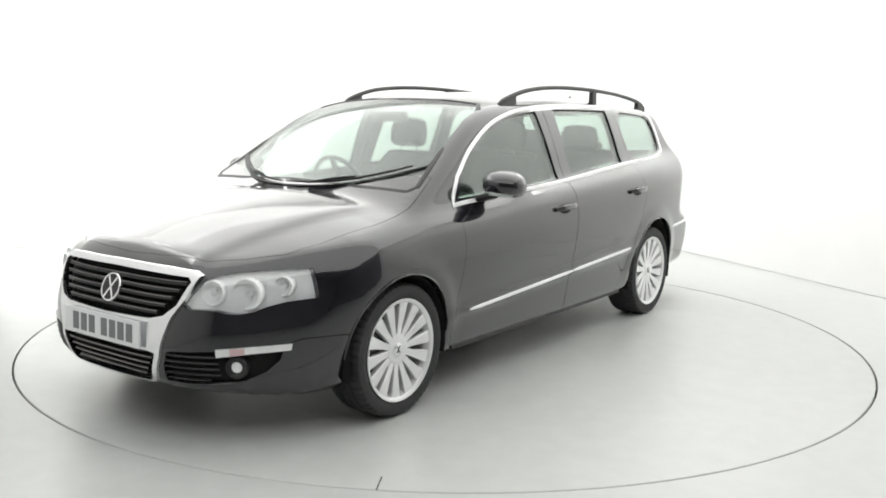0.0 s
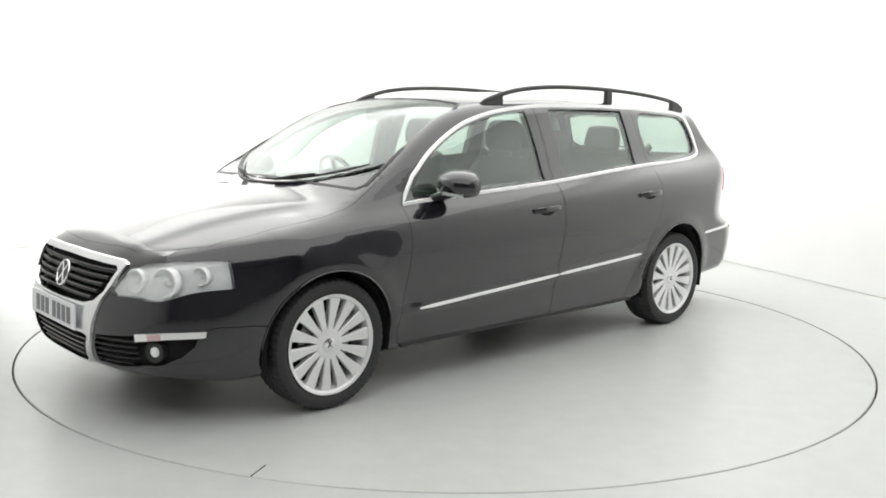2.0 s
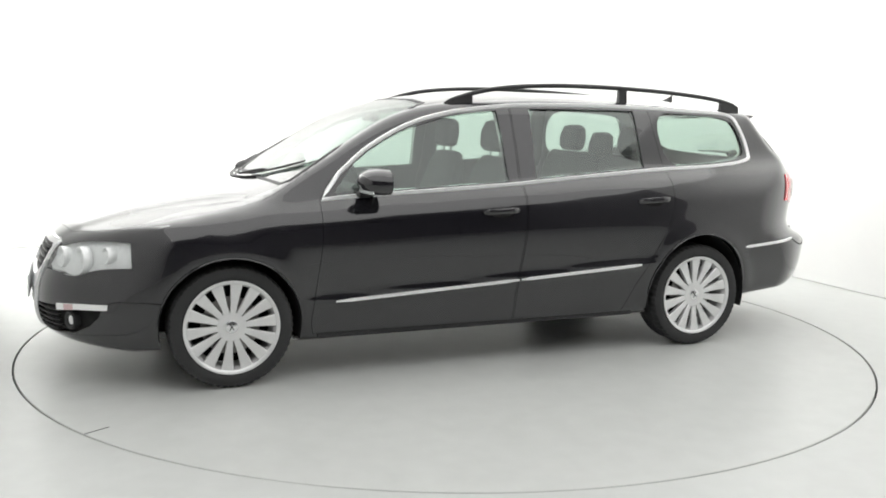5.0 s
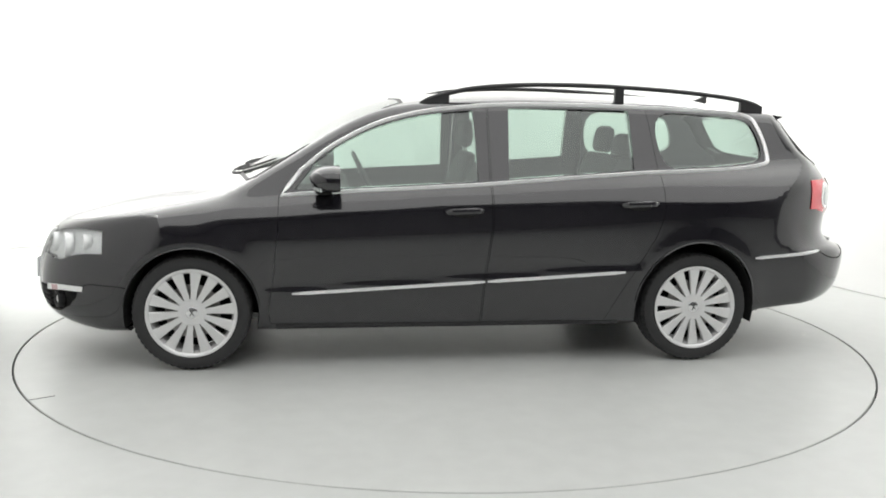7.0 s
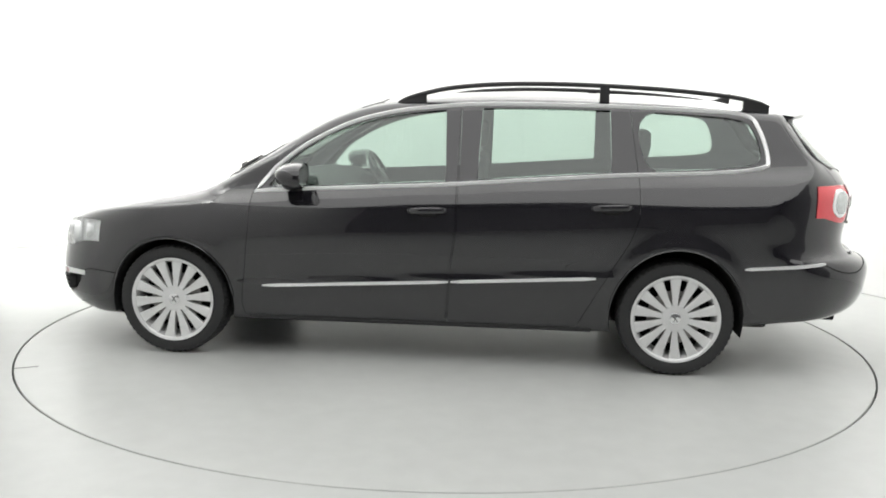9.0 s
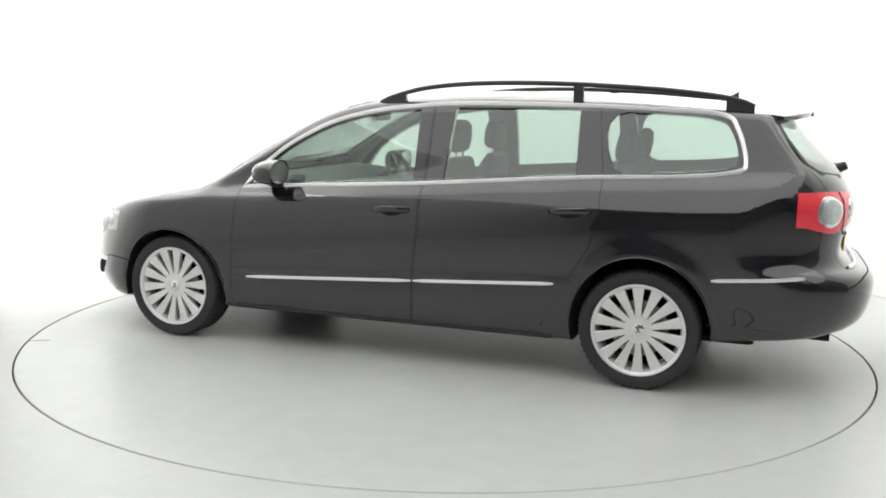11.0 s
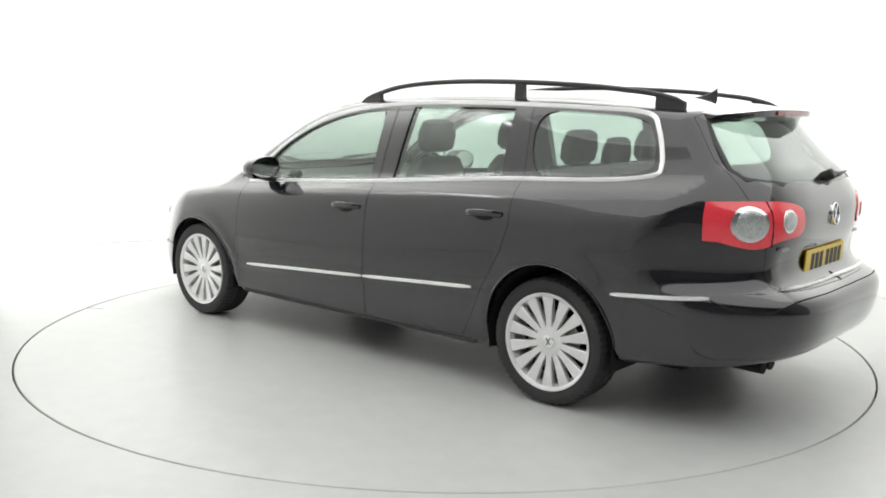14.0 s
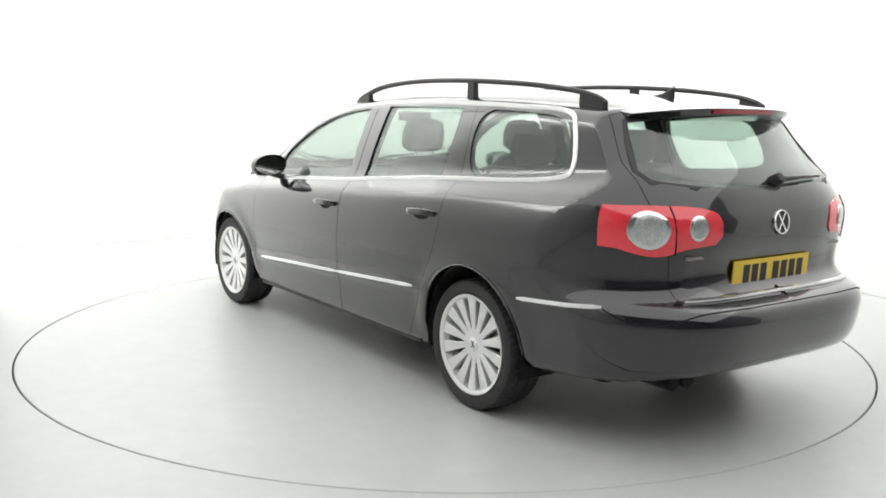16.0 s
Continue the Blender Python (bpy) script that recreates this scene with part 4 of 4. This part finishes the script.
# ---- cabin ----
def cushion(bm, rows):
    """A padded form from rows of (centre, half width, half thickness, along) in the seat's side plane; each row is a rounded ring."""
    rings = []
    for (x, y, z), w, d, (ax, az) in rows:
        ring = []
        for a in np.linspace(0, 2 * math.pi, 20, endpoint=False):
            c, s = math.cos(a), math.sin(a)
            q, e = w * math.copysign(abs(c) ** .55, c), d * math.copysign(abs(s) ** .7, s) * (1 + .18 * abs(c) ** 3 * (s > 0))
            ring.append(bm.verts.new((x + e * ax, y + q, z + e * az)))
        rings.append(ring)
    for p, q in zip(rings, rings[1:]):
        for j in range(20):
            bm.faces.new((p[j], p[(j + 1) % 20], q[(j + 1) % 20], q[j]))
    bm.faces.new(rings[0])
    bm.faces.new(rings[-1][::-1])


def front_seat(y):
    bm = bmesh.new()
    cushion(bm, [((.36, y, .50), .20, .03, (0, 1)), ((.33, y, .505), .24, .065, (0, 1)), ((.12, y, .50), .255, .075, (0, 1)), ((-.10, y, .48), .25, .075, (0, 1)), ((-.16, y, .47), .22, .05, (0, 1))])
    base = part("front_seat", bm, CLOTH, car, "dark grey cloth front seat")
    bm = bmesh.new()
    cushion(bm, [((-.10, y, .47), .22, .05, (1, .25)), ((-.13, y, .55), .255, .075, (1, .25)), ((-.19, y, .80), .26, .075, (1, .25)), ((-.245, y, 1.02), .22, .055, (1, .25)), ((-.262, y, 1.085), .17, .035, (1, .25)), ((-.265, y, 1.095), .14, .01, (1, .25))])
    part("backrest", bm, CLOTH, base)
    bm = bmesh.new()
    cushion(bm, [((-.232, y, 1.125), .10, .02, (1, .2)), ((-.235, y, 1.145), .128, .045, (1, .2)), ((-.245, y, 1.22), .135, .052, (1, .2)), ((-.255, y, 1.285), .115, .04, (1, .2)), ((-.258, y, 1.302), .085, .015, (1, .2))])
    head = part("headrest", bm, CLOTH, base)
    for d in (-.06, .06):
        bm = bmesh.new()
        sweep(bm, [(-.25, y + d, 1.05), (-.245, y + d, 1.15)], oval(.006, .006, 8), (0, 1, 0))
        part("headrest_post", bm, CHROME, base)
    # folded map pocket seam on the back
    bm = bmesh.new()
    box(bm, -.285, -.262, y - .16, y + .16, .62, .86, .008, pose(0, 0, 0, 0, 0, 0))
    part("back_pocket", bm, TRIM, base)


def cabin():
    front_seat(.37)
    front_seat(-.37)
    bm = bmesh.new()
    cushion(bm, [((-.50, 0, .52), .60, .03, (0, 1)), ((-.53, 0, .52), .66, .075, (0, 1)), ((-.80, 0, .50), .67, .08, (0, 1)), ((-1.04, 0, .48), .66, .07, (0, 1))])
    bench = part("rear_bench", bm, CLOTH, car, "dark grey cloth rear bench")
    for y, w in ((.36, .31), (-.30, .37)):
        bm = bmesh.new()
        cushion(bm, [((-1.00, y, .50), w * .95, .05, (1, .2)), ((-1.04, y, .6), w, .07, (1, .2)), ((-1.12, y, .88), w, .065, (1, .2)), ((-1.175, y, 1.06), w * .97, .05, (1, .2)), ((-1.185, y, 1.092), w * .9, .02, (1, .2))])
        part("backrest", bm, CLOTH, bench)
    for y in (.37, 0, -.37):
        bm = bmesh.new()
        k = .82 if y == 0 else 1
        z = 1.10 if y else 1.06
        cushion(bm, [((-1.175, y, z), .10 * k, .02, (1, .2)), ((-1.18, y, z + .025), .13 * k, .042, (1, .2)), ((-1.19, y, z + .09), .135 * k, .046, (1, .2)), ((-1.20, y, z + .155), .115 * k, .035, (1, .2)), ((-1.203, y, z + .170), .08 * k, .012, (1, .2))])
        part("headrest", bm, CLOTH, bench)
    bm = bmesh.new()
    box(bm, -2.10, -1.24, -.60, .60, .985, 1.0, .006)
    part("luggage_cover", bm, COVER, car, "grey pull-out luggage cover")
    bm = bmesh.new()
    prof = [(1.10, .70), (.52, .70), (.50, .80), (.53, .90), (.60, .945), (.75, .955), (1.10, .945)]
    rows = []
    for y in np.linspace(-.70, .70, 21):
        hump = .035 * math.exp(-((y + .37) / .16) ** 2)
        rows.append([bm.verts.new((x, y, z + (hump if .53 <= x < .8 and z > .85 else 0))) for x, z in prof])
    for p, q in zip(rows, rows[1:]):
        for j in range(len(prof)):
            bm.faces.new((p[j], p[(j + 1) % len(prof)], q[(j + 1) % len(prof)], q[j]))
    bm.faces.new(rows[0])
    bm.faces.new(rows[-1][::-1])
    dash = part("dashboard", bm, TRIM, car, "dark grey dashboard")
    bm = bmesh.new()
    ring = [(.19 * math.cos(a), .19 * math.sin(a), 0) for a in np.linspace(0, 2 * math.pi, 36, endpoint=False)]
    sweep(bm, ring, oval(.014, .014, 8), (0, 0, 1), True)
    wheel_ob = part("steering_wheel", bm, PLASTIC, car, "black steering wheel")
    wheel_ob.matrix_local = pose(.40, -.37, .90, 0, -64, 0)
    for a in (0, 180, 270):
        bm = bmesh.new()
        box(bm, .0, .185, -.018, .018, -.008, .006, .004, pose(0, 0, 0, 0, 0, a + 90))
        part("wheel_spoke", bm, PLASTIC, wheel_ob)
    bm = bmesh.new()
    box(bm, -.07, .07, -.08, .08, -.03, .02, .012)
    part("airbag_pad", bm, PLASTIC, wheel_ob)
    bm = bmesh.new()
    box(bm, .38, .415, -.12, .12, 1.285, 1.345, .012)
    part("inner_mirror", bm, PLASTIC, car, "black interior mirror")
    # front wipers and the black scuttle at the foot of the windscreen
    for y0, y1 in ((.58, -.02), (-.05, -.52)):
        bm = bmesh.new()
        pts = []
        for k in np.linspace(0, 1, 9):
            y = y0 + (y1 - y0) * k
            x = 1.185 - .30 * (abs(y) / .62) ** 2
            p = on_top(x, y, .012)
            pts.append(p)
        sweep(bm, pts, oval(.006, .006, 8), scales=[.7] + [1] * 6 + [.8, .5])
        w = part("front_wiper", bm, PLASTIC, car, "black front wiper")
        bm = bmesh.new()
        a = pts[6] + Vector((.012, 0, -.002))
        sweep(bm, [pts[3] + Vector((0, 0, .010)), (pts[3] + a) / 2 + Vector((.008, 0, .008)), a], oval(.008, .006, 8))
        part("wiper_arm", bm, PLASTIC, w)
    bm = bmesh.new()
    pts = [on_top(1.205 - .30 * (abs(y) / .62) ** 2, y, .002) for y in np.linspace(-.64, .64, 19)]
    sweep(bm, pts, oval(.013, .003, 8), (0, 0, 1))
    part("scuttle", bm, PLASTIC, car, "black scuttle panel")


COVER = mat("cover_cloth", (.16, .16, .165), .9, grain=.1, scale=160, bump=.0006)
cabin()


def joints():
    """Dark shut lines in the bumpers, and the fuel flap's outline."""
    line = curve_through([(.80, .600), (.775, .572), (.735, .556), (.68, .556), (.60, .585), (.50, .603), (.25, .606), (0, .606)], 5)
    for s in (1, -1):
        bm = bmesh.new()
        path = [on_end(y * s, z, False, -.001) for y, z in line]
        sweep(bm, path, oval(.0035, .003, 6), [Vector(v) for v in slope(np.array(path))])
        part("bumper_joint", bm, DARK, car, "dark shut line of the rear bumper")
        bm = bmesh.new()
        pts = curve_through([(1.66, .430), (1.72, .438), (1.80, .44), (1.87, .44), (1.915, .425)], 4)
        path = [on_side(x, z, -.001) for x, z in pts]
        path = [Vector((p.x, p.y * s, p.z)) for p in path]
        sweep(bm, path, oval(.003, .0025, 6), [Vector(v) for v in slope(np.array(path))])
        part("bumper_joint", bm, DARK, car, "dark shut line of the front bumper")
        bm = bmesh.new()
        path = [on_side(x, .222, .0) for x in np.linspace(.93, -.92, 16)]
        path = [Vector((p.x, p.y * s, p.z)) for p in path]
        sweep(bm, path, oval(.012, .006, 8), [Vector((0, s, 0))] * 16)
        part("sill_trim", bm, PLASTIC, car, "black sill moulding")


def arch_lips():
    """The rolled edges of the wheel arches, and the tailgate's seam across each tail lamp."""
    for s in (1, -1):
        for hx, a, b in ((1.3545, .3445, .3425), (-1.3545, .3475, .3685)):
            bm = bmesh.new()
            path = []
            for w in np.linspace(radians(4), radians(176), 40):
                p = on_side(hx + a * math.cos(w), .302 + b * math.sin(w), .001)
                path.append(Vector((p.x, p.y * s, p.z)))
            sweep(bm, path, oval(.005, .006, 8), [Vector((0, s, 0))] * 40, scales=[.4] + [1] * 38 + [.4])
            part("arch_lip", bm, PAINT, car, "rolled black edge of the wheel arch")
        bm = bmesh.new()
        path = [on_end(y * s, z, False, .006) for y, z in ((.570, .815), (.572, .86), (.576, .91), (.58, .96), (.582, 1.003))]
        sweep(bm, path, oval(.003, .003, 6))
        part("lamp_seam", bm, DARK, tails[0 if s > 0 else 1], "dark seam between the lamp's halves")


joints()
arch_lips()


# ---- what moves: the turntable and the car on it ----
TURN = [(0.0, 234.25), (.5, 232.53), (1.0, 229.84), (1.5, 226.53), (2.0, 222.88), (2.5, 219.55), (3.0, 215.91), (3.5, 212.64), (4.0, 209.08),
        (4.5, 205.67), (5.0, 202.25), (5.5, 198.83), (6.0, 195.41), (6.5, 192.0), (7.0, 188.23), (7.5, 185.24), (8.0, 181.49), (8.5, 178.34), (9.0, 174.49),
        (9.5, 171.05), (10.0, 167.62), (10.5, 164.18), (11.0, 160.75), (11.5, 157.31), (12.0, 153.74), (12.5, 150.38), (13.0, 146.73), (13.5, 143.55), (14.0, 140.01),
        (14.5, 136.65), (15.0, 133.11), (15.5, 129.79), (16.0, 126.19)]
OFFSET = Vector((.0747, -.0691, 0))


def motions():
    walk(turntable, [(t, pose(0, 0, 0, 0, 0, a)) for t, a in TURN])
    walk(car, [(t, pose(0, 0, 0, 0, 0, a) @ Matrix.Translation(OFFSET)) for t, a in TURN])


motions()
